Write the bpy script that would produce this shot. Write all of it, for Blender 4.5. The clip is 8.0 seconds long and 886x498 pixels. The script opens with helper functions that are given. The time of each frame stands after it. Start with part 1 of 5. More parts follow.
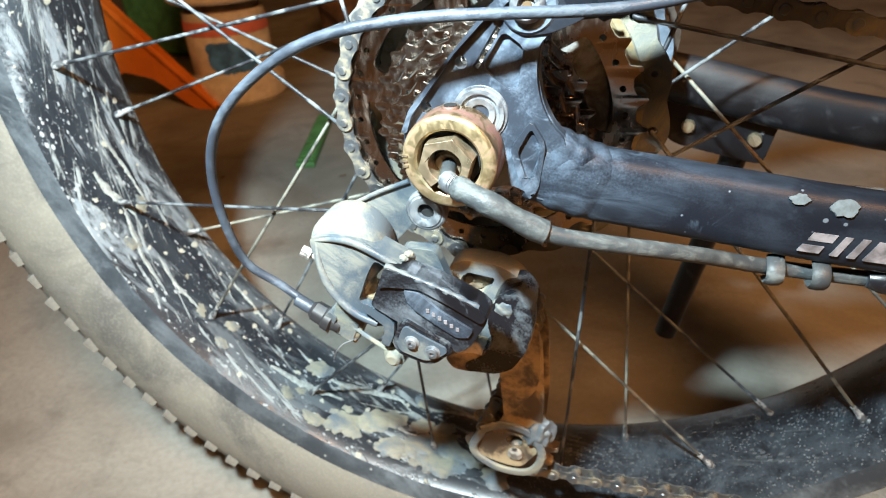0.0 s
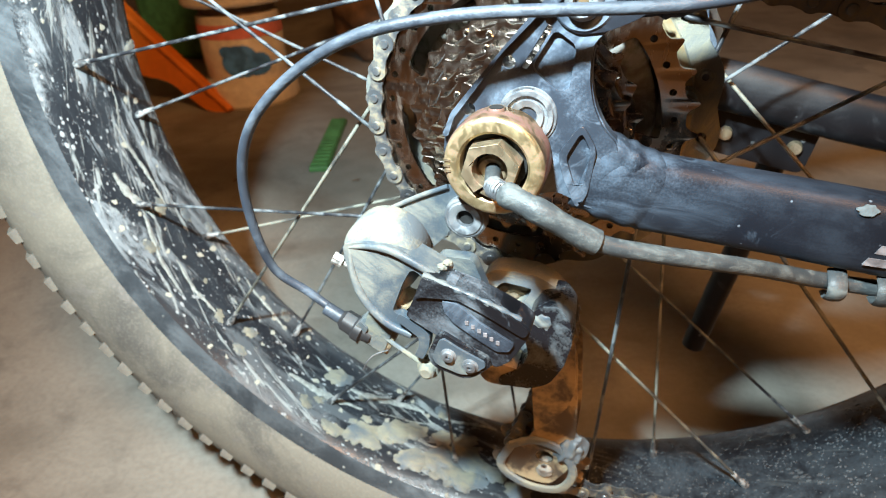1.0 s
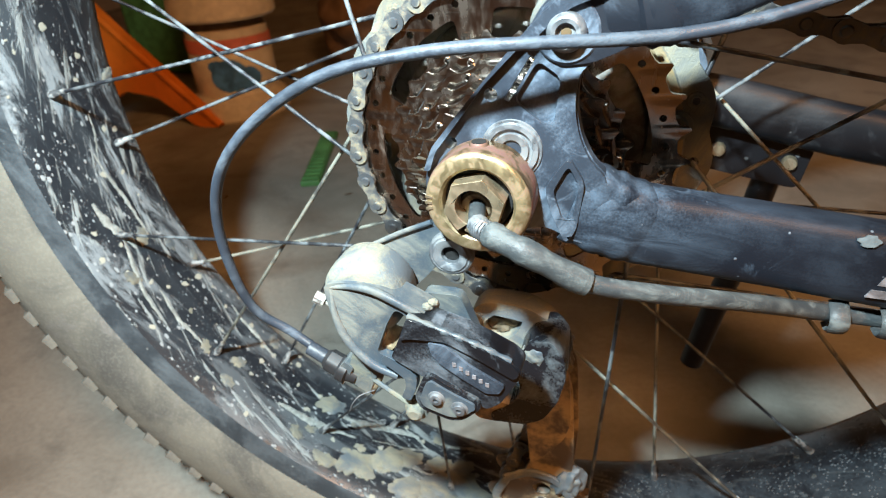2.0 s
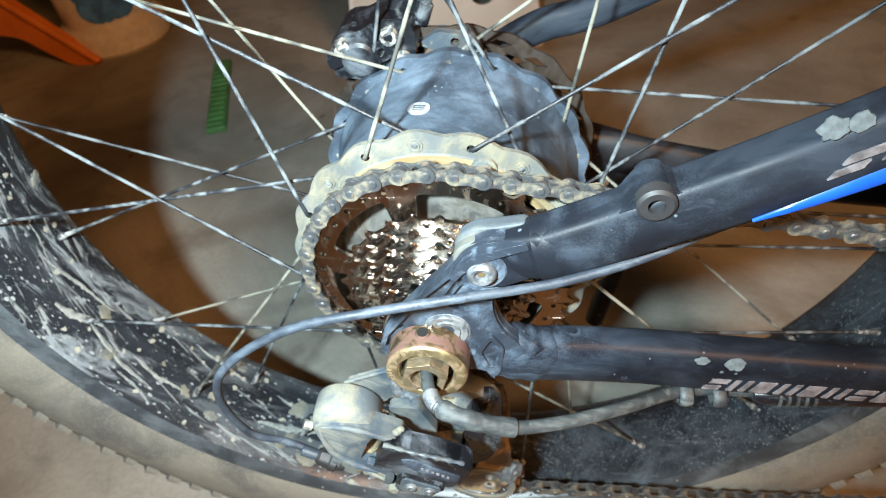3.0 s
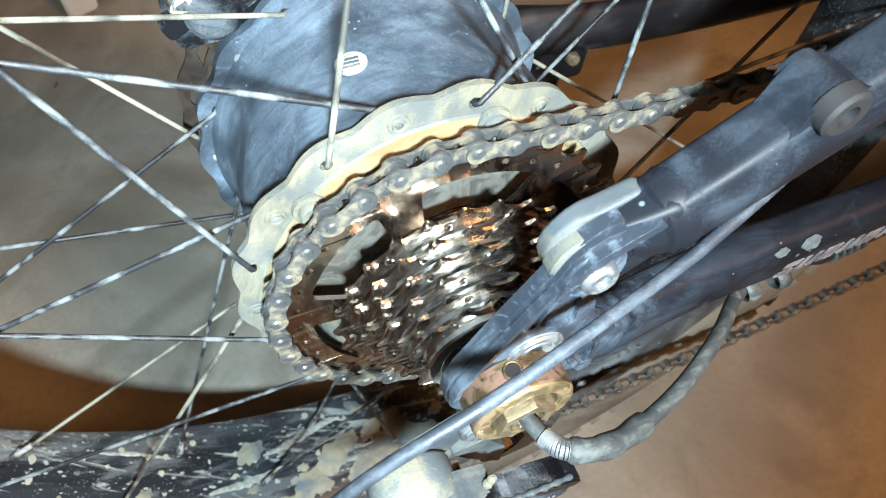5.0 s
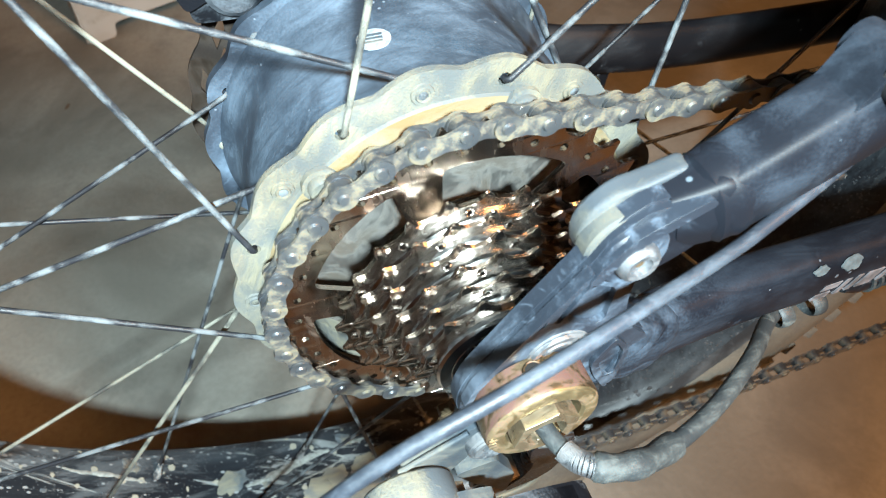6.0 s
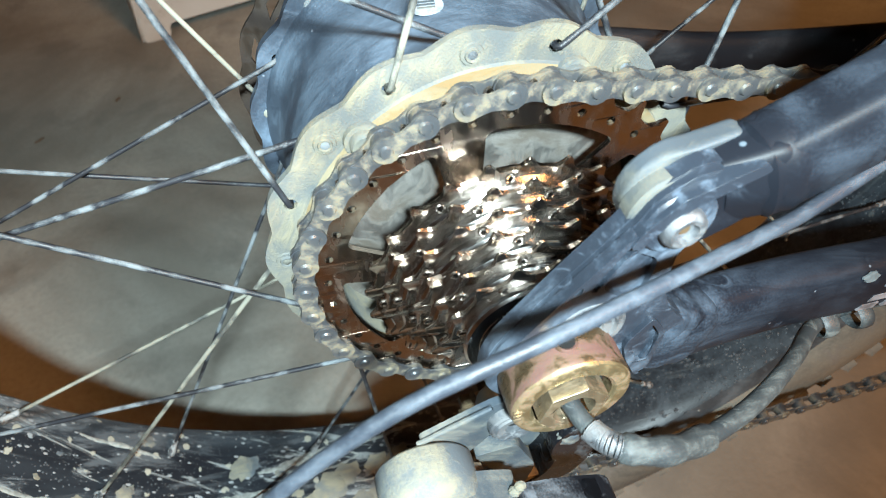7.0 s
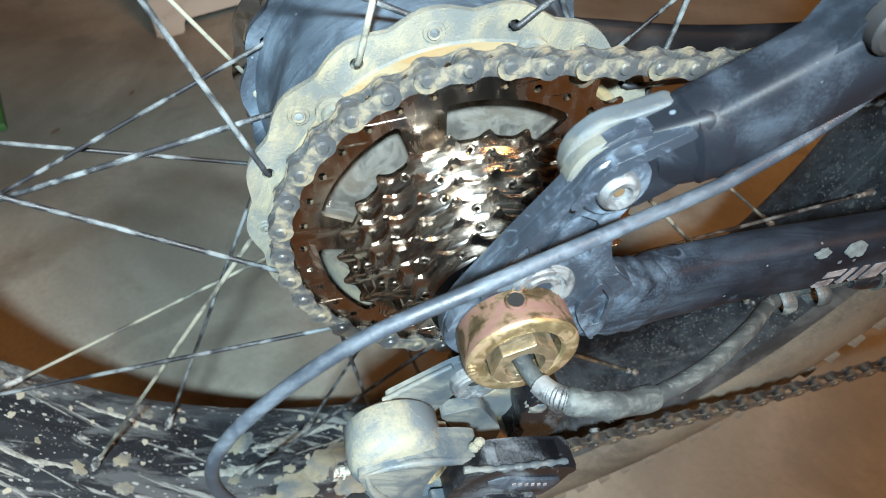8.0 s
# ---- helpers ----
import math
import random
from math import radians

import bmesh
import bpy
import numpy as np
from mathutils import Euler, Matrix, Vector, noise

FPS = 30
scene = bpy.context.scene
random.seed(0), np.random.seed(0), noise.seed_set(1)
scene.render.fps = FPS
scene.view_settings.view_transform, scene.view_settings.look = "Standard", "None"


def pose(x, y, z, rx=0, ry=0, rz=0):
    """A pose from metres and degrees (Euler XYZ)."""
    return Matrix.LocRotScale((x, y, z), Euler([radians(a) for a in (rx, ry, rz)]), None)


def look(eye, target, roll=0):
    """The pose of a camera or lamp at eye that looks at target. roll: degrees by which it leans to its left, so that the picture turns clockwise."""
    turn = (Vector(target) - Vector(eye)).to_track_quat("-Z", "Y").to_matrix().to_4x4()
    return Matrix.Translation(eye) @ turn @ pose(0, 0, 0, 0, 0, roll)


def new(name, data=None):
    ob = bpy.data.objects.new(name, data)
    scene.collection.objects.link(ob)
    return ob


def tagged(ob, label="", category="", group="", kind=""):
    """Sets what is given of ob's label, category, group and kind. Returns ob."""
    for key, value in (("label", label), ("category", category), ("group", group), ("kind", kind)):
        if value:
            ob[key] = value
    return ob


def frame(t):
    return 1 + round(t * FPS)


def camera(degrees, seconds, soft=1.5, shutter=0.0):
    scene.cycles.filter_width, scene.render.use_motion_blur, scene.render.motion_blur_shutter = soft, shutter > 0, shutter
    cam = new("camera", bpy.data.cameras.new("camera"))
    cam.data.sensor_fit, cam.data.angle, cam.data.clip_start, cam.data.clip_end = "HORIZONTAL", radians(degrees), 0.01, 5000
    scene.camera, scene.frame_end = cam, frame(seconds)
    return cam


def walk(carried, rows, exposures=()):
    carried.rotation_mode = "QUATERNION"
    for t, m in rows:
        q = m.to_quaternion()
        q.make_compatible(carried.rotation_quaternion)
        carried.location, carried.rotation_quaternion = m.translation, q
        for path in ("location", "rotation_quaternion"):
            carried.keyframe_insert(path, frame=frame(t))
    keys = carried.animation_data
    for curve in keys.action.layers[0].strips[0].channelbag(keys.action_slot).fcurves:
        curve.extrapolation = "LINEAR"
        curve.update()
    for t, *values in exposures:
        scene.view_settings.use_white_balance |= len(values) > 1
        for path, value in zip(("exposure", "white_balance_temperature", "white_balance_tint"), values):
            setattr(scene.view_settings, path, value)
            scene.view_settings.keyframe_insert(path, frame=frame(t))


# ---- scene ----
cam = camera(70.30, 8.0, 1.1)
cam.data.dof.use_dof, cam.data.dof.focus_distance, cam.data.dof.aperture_fstop = True, 0.23, 18.0
PATH = [
    (0, 0.0684, -0.3229, 0.4727, 59.77, 3.19, 17.15),
    (0.5, 0.0681, -0.3141, 0.4762, 61.86, 2.46, 15.92),
    (1, 0.0527, -0.3165, 0.4685, 60.32, 2.85, 18.05),
    (1.2, 0.0559, -0.3141, 0.4672, 60.25, 2.68, 17.71),
    (2.3, 0.0479, -0.2848, 0.484, 60.97, 4.92, 15.73),
    (2.5, 0.0381, -0.2738, 0.5092, 57.97, 6.3, 12.64),
    (3, 0.0502, -0.2791, 0.6123, 47.05, 5.75, 6.35),
    (3.5, 0.0109, -0.2718, 0.6684, 40.06, 4.11, -2.68),
    (4, -0.0146, -0.2214, 0.6404, 37.72, 4.73, -12.92),
    (4.5, -0.032, -0.19, 0.6046, 34.89, 5.61, -21.11),
    (4.7, -0.0304, -0.183, 0.5983, 33.69, 5.93, -21.78),
    (5.8, -0.0361, -0.1783, 0.5672, 35.45, 5.25, -21.39),
    (6, -0.0409, -0.184, 0.5637, 38.96, 4.07, -19.46),
    (6.5, -0.0496, -0.1923, 0.5559, 41.65, 3.85, -15.7),
    (7, -0.0479, -0.1948, 0.5495, 41.7, 3.18, -14.59),
    (7.5, -0.0406, -0.2025, 0.5462, 41.72, 2.52, -13.65),
    (8, -0.0367, -0.2154, 0.5506, 42.01, 3.43, -13.06),
]
walk(cam, [(t, pose(x, y, z, rx, ry, rz)) for t, x, y, z, rx, ry, rz in PATH], [(0, 0.54), (1.2, 0.44), (2.3, 0.14), (3.0, 0.06), (4.0, 0.16), (4.7, 0.16), (6.0, 0.1), (8.0, -0.1)])

# ---------------------------------------------------------------- light
scene.view_settings.exposure = 0.0
world = bpy.data.worlds.new("world")
scene.world = world
world.use_nodes = True
world.node_tree.nodes["Background"].inputs[0].default_value = (1.0, 0.45, 0.16, 1)
world.node_tree.nodes["Background"].inputs[1].default_value = 0.022

# unseen headlamp that really moves with the viewer, held at one in-between spot
LAMP = (-0.04, -0.36, 0.71)
lamp_data = bpy.data.lights.new("fixed_headlamp", "SPOT")
lamp_data.energy, lamp_data.shadow_soft_size, lamp_data.color = 48.5, 0.016, (0.765, 0.95, 1.0)
lamp_data.spot_size, lamp_data.spot_blend = radians(106), 1.0
lamp = new("fixed_headlamp", lamp_data)
lamp.matrix_world = look(LAMP, (-0.13, 0.31, 0.27))

bulb_data = bpy.data.lights.new("room_light", "AREA")
bulb_data.shape, bulb_data.size, bulb_data.energy, bulb_data.color = "DISK", 0.45, 30.0, (1.0, 0.45, 0.16)
bulb = new("room_light", bulb_data)
bulb.matrix_world = look((0.90, -1.0, 1.75), (0.0, 0.25, 0.0))

# ---------------------------------------------------------------- materials
def rgba(c):
    return (*c, 1.0)


class Mat:
    """A principled material with node helpers."""

    def __init__(self, name, rough=0.5, metal=0.0, color=(0.5, 0.5, 0.5)):
        self.m = bpy.data.materials.new(name)
        self.m.use_nodes = True
        self.t = self.m.node_tree
        self.bsdf = self.t.nodes["Principled BSDF"]
        self.bsdf.inputs["Roughness"].default_value = rough
        self.bsdf.inputs["Metallic"].default_value = metal
        self.bsdf.inputs["Base Color"].default_value = rgba(color)
        self.coords = self.t.nodes.new("ShaderNodeTexCoord").outputs["Object"]

    def link(self, a, b):
        self.t.links.new(a, b)

    def stretch(self, sx, sy, sz, turn=(0, 0, 0)):
        n = self.t.nodes.new("ShaderNodeMapping")
        n.inputs["Scale"].default_value = (sx, sy, sz)
        n.inputs["Rotation"].default_value = [radians(a) for a in turn]
        self.link(self.coords, n.inputs["Vector"])
        return n.outputs[0]

    def streak(self, turn, far):
        """Coordinates drawn out along a direction in the xz plane."""
        n = self.t.nodes.new("ShaderNodeMapping")
        n.vector_type = "TEXTURE"
        n.inputs["Rotation"].default_value = (0, radians(-turn), 0)
        n.inputs["Scale"].default_value = (far, 1.0, 1.0)
        self.link(self.coords, n.inputs["Vector"])
        return n.outputs[0]

    def noise(self, scale, detail=4.0, rough=0.55, warp=0.0, at=None):
        n = self.t.nodes.new("ShaderNodeTexNoise")
        n.inputs["Scale"].default_value, n.inputs["Detail"].default_value = scale, detail
        n.inputs["Roughness"].default_value, n.inputs["Distortion"].default_value = rough, warp
        self.link(at or self.coords, n.inputs["Vector"])
        return n.outputs["Fac"]

    def cells(self, scale, at=None):
        n = self.t.nodes.new("ShaderNodeTexVoronoi")
        n.inputs["Scale"].default_value = scale
        self.link(at or self.coords, n.inputs["Vector"])
        return n.outputs["Distance"]

    def ramp(self, fac, lo, hi, a=0.0, b=1.0):
        n = self.t.nodes.new("ShaderNodeMapRange")
        n.interpolation_type = "SMOOTHSTEP"
        for k, v in zip(("From Min", "From Max", "To Min", "To Max"), (lo, hi, a, b)):
            n.inputs[k].default_value = v
        self.link(fac, n.inputs["Value"])
        return n.outputs[0]

    def maths(self, op, a, b):
        n = self.t.nodes.new("ShaderNodeMath")
        n.operation = op
        for k, v in enumerate((a, b)):
            if isinstance(v, (int, float)):
                n.inputs[k].default_value = v
            else:
                self.link(v, n.inputs[k])
        return n.outputs[0]

    def mix(self, fac, a, b):
        n = self.t.nodes.new("ShaderNodeMix")
        n.data_type = "RGBA"
        for key, v in (("Factor", fac), ("A", a), ("B", b)):
            sock = next(s for s in n.inputs if s.name == key and (s.type == "RGBA") == (key != "Factor") and s.enabled)
            if isinstance(v, (int, float)):
                sock.default_value = v
            elif isinstance(v, tuple):
                sock.default_value = rgba(v)
            else:
                self.link(v, sock)
        return next(s for s in n.outputs if s.type == "RGBA")

    def use(self, color=None, rough=None, metal=None):
        for key, v in (("Base Color", color), ("Roughness", rough), ("Metallic", metal)):
            if v is not None:
                self.link(v, self.bsdf.inputs[key])
        return self

    def bump(self, height, strength=0.3, far=0.001):
        n = self.t.nodes.new("ShaderNodeBump")
        n.inputs["Strength"].default_value, n.inputs["Distance"].default_value = strength, far
        self.link(height, n.inputs["Height"])
        self.link(n.outputs[0], self.bsdf.inputs["Normal"])
        return self


def dusty(name, base, dust, lo=0.45, hi=0.65, scale=30.0, rough=0.35, dust_rough=0.9, metal=0.0, fine=400.0, bump=0.25, spot=None, warp=0.6, seed=0.0, smear=0.0, turn=0.0, thin=None, spec=0.5):
    """A surface with dried dust on it in patches, wiped streaks along a direction, fine grains and spots of mud."""
    k = Mat(name, rough)
    k.bsdf.inputs["Specular IOR Level"].default_value = spec
    at = k.stretch(1, 1, 1)
    at.node.inputs["Location"].default_value = (seed, seed * 0.7, seed * 1.3)
    big = k.noise(scale, 4.0, 0.5, warp, at)
    grain = k.noise(fine, 3.0, 0.6, 0.0, at)
    fac = k.ramp(k.maths("ADD", big, k.maths("MULTIPLY", k.maths("SUBTRACT", grain, 0.5), 0.22)), lo, hi)
    if smear:
        wiped = k.noise(scale * 3.2, 5.0, 0.62, 1.4, k.streak(turn, 4.0))
        cloud = k.noise(scale * 1.7, 5.0, 0.6, 2.2, at)
        fac = k.maths("MULTIPLY", fac, k.ramp(wiped, 0.34, 0.62, 1.0 - smear, 1.0))
        fac = k.maths("MAXIMUM", fac, k.maths("MULTIPLY", k.ramp(cloud, 0.56, 0.72), smear))
    if thin:
        split = k.t.nodes.new("ShaderNodeSeparateXYZ")
        k.link(k.coords, split.inputs[0])
        reach = k.maths("ADD", split.outputs[0], k.maths("MULTIPLY", k.maths("SUBTRACT", big, 0.5), 0.12))
        fac = k.maths("MULTIPLY", fac, k.ramp(reach, thin[0], thin[1], 1.0, thin[2]))
    color = k.mix(fac, base, dust)
    if spot:
        drops = k.ramp(k.maths("ADD", k.cells(scale * 5.5, at), k.maths("MULTIPLY", big, 0.5)), 0.33, 0.27)
        color = k.mix(drops, color, spot)
        fac = k.maths("MAXIMUM", fac, drops)
    shade = k.ramp(k.noise(scale * 0.35, 2.0, 0.5, 0.0, at), 0.3, 0.7, 0.78, 1.12)
    both = k.t.nodes.new("ShaderNodeMix")
    both.data_type, both.blend_type = "RGBA", "MULTIPLY"
    both.inputs[0].default_value = 1.0
    socks = [s for s in both.inputs if s.type == "RGBA"]
    k.link(color, socks[0])
    k.link(shade, socks[1])
    k.use(next(s for s in both.outputs if s.type == "RGBA"), k.ramp(fac, 0, 1, rough, dust_rough), k.ramp(fac, 0.0, 0.8, metal, 0.0))
    return k.bump(k.maths("ADD", k.maths("MULTIPLY", fac, 0.6), k.maths("MULTIPLY", grain, 0.4)), bump, 0.0006).m


def concrete():
    k = Mat("concrete", 0.8)
    stains, blot, grain = k.noise(2.2, 6, 0.6, 0.8), k.noise(9.0, 6, 0.65, 0.4), k.noise(160, 3, 0.6)
    c = k.mix(k.ramp(stains, 0.35, 0.65), (0.215, 0.206, 0.178), (0.38, 0.375, 0.335))
    c = k.mix(k.ramp(blot, 0.50, 0.68, 0.0, 0.6), c, (0.17, 0.165, 0.148))
    c = k.mix(k.ramp(grain, 0.3, 0.8, 0.0, 0.35), c, (0.18, 0.175, 0.155))
    k.use(c, k.ramp(blot, 0.3, 0.7, 0.6, 0.9))
    return k.bump(k.maths("ADD", grain, blot), 0.35, 0.002).m


def mud_rim():
    """Black paint with splashed pale mud: broad smears, strings and small drops."""
    k = Mat("muddy_black_rim", 0.3)
    split = k.t.nodes.new("ShaderNodeSeparateXYZ")
    k.link(k.coords, split.inputs[0])
    along = k.maths("MULTIPLY", k.maths("ARCTAN2", split.outputs[2], k.maths("MULTIPLY", split.outputs[0], -1.0)), 0.284)

    def run(far, skew):
        """Coordinates drawn out along the rim."""
        n = k.t.nodes.new("ShaderNodeCombineXYZ")
        k.link(k.maths("MULTIPLY", along, 1.0 / far), n.inputs[0])
        k.link(k.maths("ADD", split.outputs[1], k.maths("MULTIPLY", along, skew)), n.inputs[1])
        return n.outputs[0]

    flow, cross = run(4.5, 0.10), run(7.0, -0.22)
    smear = k.ramp(k.noise(52, 9, 0.74, 0.7, flow), 0.490, 0.60)
    string = k.ramp(k.noise(120, 6, 0.62, 1.0, cross), 0.56, 0.63, 0.0, 0.75)
    film = k.ramp(k.noise(14, 5, 0.62, 0.4, flow), 0.42, 0.74, 0.0, 0.55)
    drops = k.ramp(k.maths("ADD", k.cells(260, run(1.8, 0.0)), k.maths("MULTIPLY", k.noise(45, 5), 0.75)), 0.58, 0.52)
    blobs = k.ramp(k.maths("ADD", k.cells(75), k.maths("MULTIPLY", k.noise(70, 5, 0.65, 1.2), 0.7)), 0.50, 0.46)
    rear = k.ramp(split.outputs[0], 0.06, -0.16, 0.0, 1.0)
    some = k.ramp(split.outputs[0], 0.06, -0.12, 0.10, 1.0)
    front = k.ramp(split.outputs[0], 0.00, 0.10, 0.0, 1.0)
    rear = k.maths("MULTIPLY", rear, k.ramp(split.outputs[2], -0.20, -0.04, 0.30, 1.0))
    smear, string = k.maths("MULTIPLY", smear, rear), k.maths("MULTIPLY", string, some)
    powder = k.ramp(k.maths("ADD", k.noise(26, 6, 0.7, 0.6), k.maths("MULTIPLY", k.noise(420, 3, 0.6), 0.25)), 0.50, 0.78, 0.0, 0.85)
    specks = k.ramp(k.maths("ADD", k.cells(420), k.maths("MULTIPLY", k.noise(30, 5, 0.65, 0.8), 0.9)), 0.68, 0.60)
    c = k.mix(k.maths("MULTIPLY", film, some), (0.011, 0.013, 0.017), (0.088, 0.108, 0.126))
    c = k.mix(k.maths("MULTIPLY", powder, k.maths("MAXIMUM", front, 0.12)), c, (0.050, 0.062, 0.074))
    c = k.mix(smear, c, (0.22, 0.252, 0.275))
    c = k.mix(string, c, (0.30, 0.33, 0.33))
    c = k.mix(k.maths("MULTIPLY", drops, some), c, (0.27, 0.29, 0.30))
    c = k.mix(k.maths("MULTIPLY", specks, 0.35), c, (0.20, 0.22, 0.235))
    c = k.mix(k.maths("MULTIPLY", blobs, some), c, (0.33, 0.325, 0.27))
    drops = k.maths("MAXIMUM", drops, specks)
    mud = k.maths("MAXIMUM", k.maths("MAXIMUM", smear, string), k.maths("MAXIMUM", drops, blobs))
    k.use(c, k.ramp(mud, 0, 1, 0.34, 0.92))
    return k.bump(mud, 0.5, 0.0010).m


def tyre_rubber():
    k = Mat("dusty_tyre_rubber", 0.85)
    blot, fine, grain = k.noise(12, 6, 0.62, 0.7), k.noise(55, 5, 0.6, 0.5), k.noise(500, 2)
    c = k.mix(k.ramp(blot, 0.32, 0.60), (0.090, 0.090, 0.083), (0.192, 0.186, 0.156))
    c = k.mix(k.ramp(fine, 0.52, 0.70, 0.0, 0.7), c, (0.17, 0.165, 0.155))
    c = k.mix(k.ramp(grain, 0.45, 0.7, 0.0, 0.14), c, (0.36, 0.345, 0.30))
    k.use(c)
    return k.bump(k.maths("ADD", fine, k.maths("MULTIPLY", grain, 0.4)), 0.4, 0.001).m


def steel(name, color, rough, dirt=(0.16, 0.11, 0.06), lo=0.55, hi=0.75, scale=45.0, scratch=0.15, metal=1.0):
    """Plated metal with scratches and grease in patches."""
    k = Mat(name, rough, metal)
    fac = k.ramp(k.noise(scale, 6, 0.65, 0.8), lo, hi)
    lines = k.noise(260, 3, 0.6, 0.0, k.stretch(1, 6, 0.4, (0, 30, 0)))
    k.use(k.mix(fac, color, dirt), k.maths("ADD", k.ramp(lines, 0.3, 0.7, rough * 0.7, rough * 1.5), k.maths("MULTIPLY", fac, 0.35)), k.ramp(fac, 0, 1, metal, metal * 0.35))
    return k.bump(lines, scratch, 0.0002).m


def plain(name, color, rough=0.5, metal=0.0, vary=0.12, scale=40.0):
    k = Mat(name, rough, metal)
    fac = k.noise(scale, 5, 0.6, 0.4)
    dark = tuple(v * (1 - vary) for v in color)
    light = tuple(min(1.0, v * (1 + vary)) for v in color)
    k.use(k.mix(k.ramp(fac, 0.3, 0.7), dark, light), k.ramp(fac, 0.3, 0.7, rough * 0.85, min(1, rough * 1.15)))
    return k.bump(fac, 0.12, 0.0006).m


M_FLOOR = concrete()
M_WALL = plain("old_wall_paint", (0.45, 0.38, 0.30), 0.9, 0, 0.2, 3)
M_RIM = mud_rim()
M_TYRE = tyre_rubber()
M_LIP = dusty("dusty_rim_edge", (0.040, 0.050, 0.060), (0.125, 0.150, 0.170), 0.34, 0.64, 18, 0.45, spot=(0.28, 0.30, 0.29), smear=0.6, turn=-45)
M_SPOKE = dusty("dusty_black_spoke", (0.018, 0.020, 0.025), (0.150, 0.172, 0.185), 0.42, 0.62, 75, 0.45, fine=2600, bump=0.4)
M_SPOKE_PALE = dusty("mud_coated_spoke", (0.06, 0.062, 0.058), (0.23, 0.23, 0.19), 0.36, 0.56, 60, 0.6, fine=2600, bump=0.4)
M_NIPPLE = dusty("muddy_nipple", (0.06, 0.065, 0.07), (0.26, 0.27, 0.27), 0.45, 0.56, 160, 0.5)
M_HUB = dusty("dusty_dark_hub", (0.032, 0.044, 0.062), (0.130, 0.182, 0.245), 0.32, 0.72, 30, 0.42, 0.85, spot=(0.16, 0.20, 0.25), fine=1000, warp=0.5, smear=0.5, turn=35, spec=0.35)
M_FLANGE = dusty("dust_caked_flange", (0.105, 0.117, 0.118), (0.215, 0.195, 0.138), 0.34, 0.64, 70, 0.7, 0.95, fine=1400, bump=0.6, smear=0.6, turn=60)
M_LUG = dusty("dusty_lug_paint", (0.060, 0.074, 0.088), (0.128, 0.126, 0.104), 0.36, 0.66, 60, 0.6, 0.95, fine=1200, bump=0.3, smear=0.6, turn=30)
M_OCHRE = plain("ochre_mud", (0.095, 0.060, 0.028), 0.95)
M_DISC = steel("brushed_grey_disc", (0.27, 0.265, 0.25), 0.38, (0.085, 0.075, 0.062), 0.40, 0.62, 55, 0.6, 0.85)
M_YELLOW = dusty("yellow_dried_mud", (0.195, 0.168, 0.108), (0.20, 0.138, 0.064), 0.42, 0.6, 60, 0.9, 0.95, fine=900, bump=0.5, smear=0.6)
# both cog colours hold a brown tint for the floor mirrored in the nickel
M_COG = steel("brown_tinted_nickel_cog", (0.46, 0.39, 0.335), 0.20, (0.25, 0.15, 0.09), 0.60, 0.85, scratch=0.03)
M_COG_SMALL = steel("floor_tinted_nickel_cog", (0.40, 0.355, 0.315), 0.20, (0.26, 0.17, 0.10), 0.58, 0.82, scratch=0.02)
M_SPACER = steel("polished_spacer_steel", (0.56, 0.545, 0.53), 0.14, (0.36, 0.27, 0.16), 0.62, 0.85, scratch=0.0)
M_LINK = dusty("dirty_chain_steel", (0.095, 0.106, 0.118), (0.165, 0.138, 0.086), 0.36, 0.70, 150, 0.34, 0.9, 0.5, fine=1500, spot=None, smear=0.3)
M_LINK_GREY = dusty("grimy_chain_plate", (0.075, 0.082, 0.092), (0.14, 0.115, 0.075), 0.38, 0.72, 200, 0.36, 0.9, 0.5, fine=1500, smear=0.3)
M_FRAME = dusty("dusty_black_frame_paint", (0.008, 0.010, 0.015), (0.030, 0.041, 0.058), 0.38, 0.66, 24, 0.5, 0.85, fine=1100, bump=0.16, spot=(0.10, 0.13, 0.16), seed=3.1, warp=0.7, smear=0.7, turn=25, thin=(0.08, 0.14, 0.5), spec=0.26)
M_STAY = dusty("black_stay_paint", (0.007, 0.009, 0.014), (0.066, 0.092, 0.128), 0.38, 0.64, 30, 0.46, 0.8, fine=1100, bump=0.2, spot=(0.11, 0.13, 0.155), seed=1.7, warp=0.7, smear=0.75, turn=-8, thin=(0.035, 0.105, 0.2), spec=0.22)
# dusty black paint, darkened because the far side lies in shade
M_FAR = dusty("shaded_far_frame_paint", (0.008, 0.008, 0.010), (0.05, 0.052, 0.058), 0.45, 0.85, 17, 0.4, 0.75, fine=900, bump=0.12, smear=0.6, spec=0.3, spot=(0.11, 0.115, 0.12))
M_DROPOUT = dusty("dust_coated_dropout", (0.022, 0.029, 0.041), (0.100, 0.134, 0.180), 0.40, 0.64, 40, 0.36, 0.85, fine=1100, bump=0.2, warp=0.6, smear=0.7, turn=48)
M_CREAM = dusty("cream_dust_crust", (0.10, 0.122, 0.140), (0.235, 0.222, 0.165), 0.38, 0.60, 40, 0.6, 0.95, fine=900, bump=0.45, smear=0.5)
M_DERAIL = dusty("dusty_grey_plastic", (0.055, 0.074, 0.094), (0.165, 0.168, 0.148), 0.38, 0.66, 50, 0.40, 0.9, fine=1000, bump=0.3, smear=0.6, turn=-30)
M_BLACK = dusty("scuffed_black_plastic", (0.008, 0.009, 0.012), (0.120, 0.140, 0.165), 0.50, 0.74, 44, 0.30, 0.8, fine=1200, bump=0.18, smear=0.45, turn=-30)
M_BOLT = steel("worn_bolt_steel", (0.50, 0.51, 0.51), 0.32, (0.36, 0.34, 0.29), 0.45, 0.6, 150)
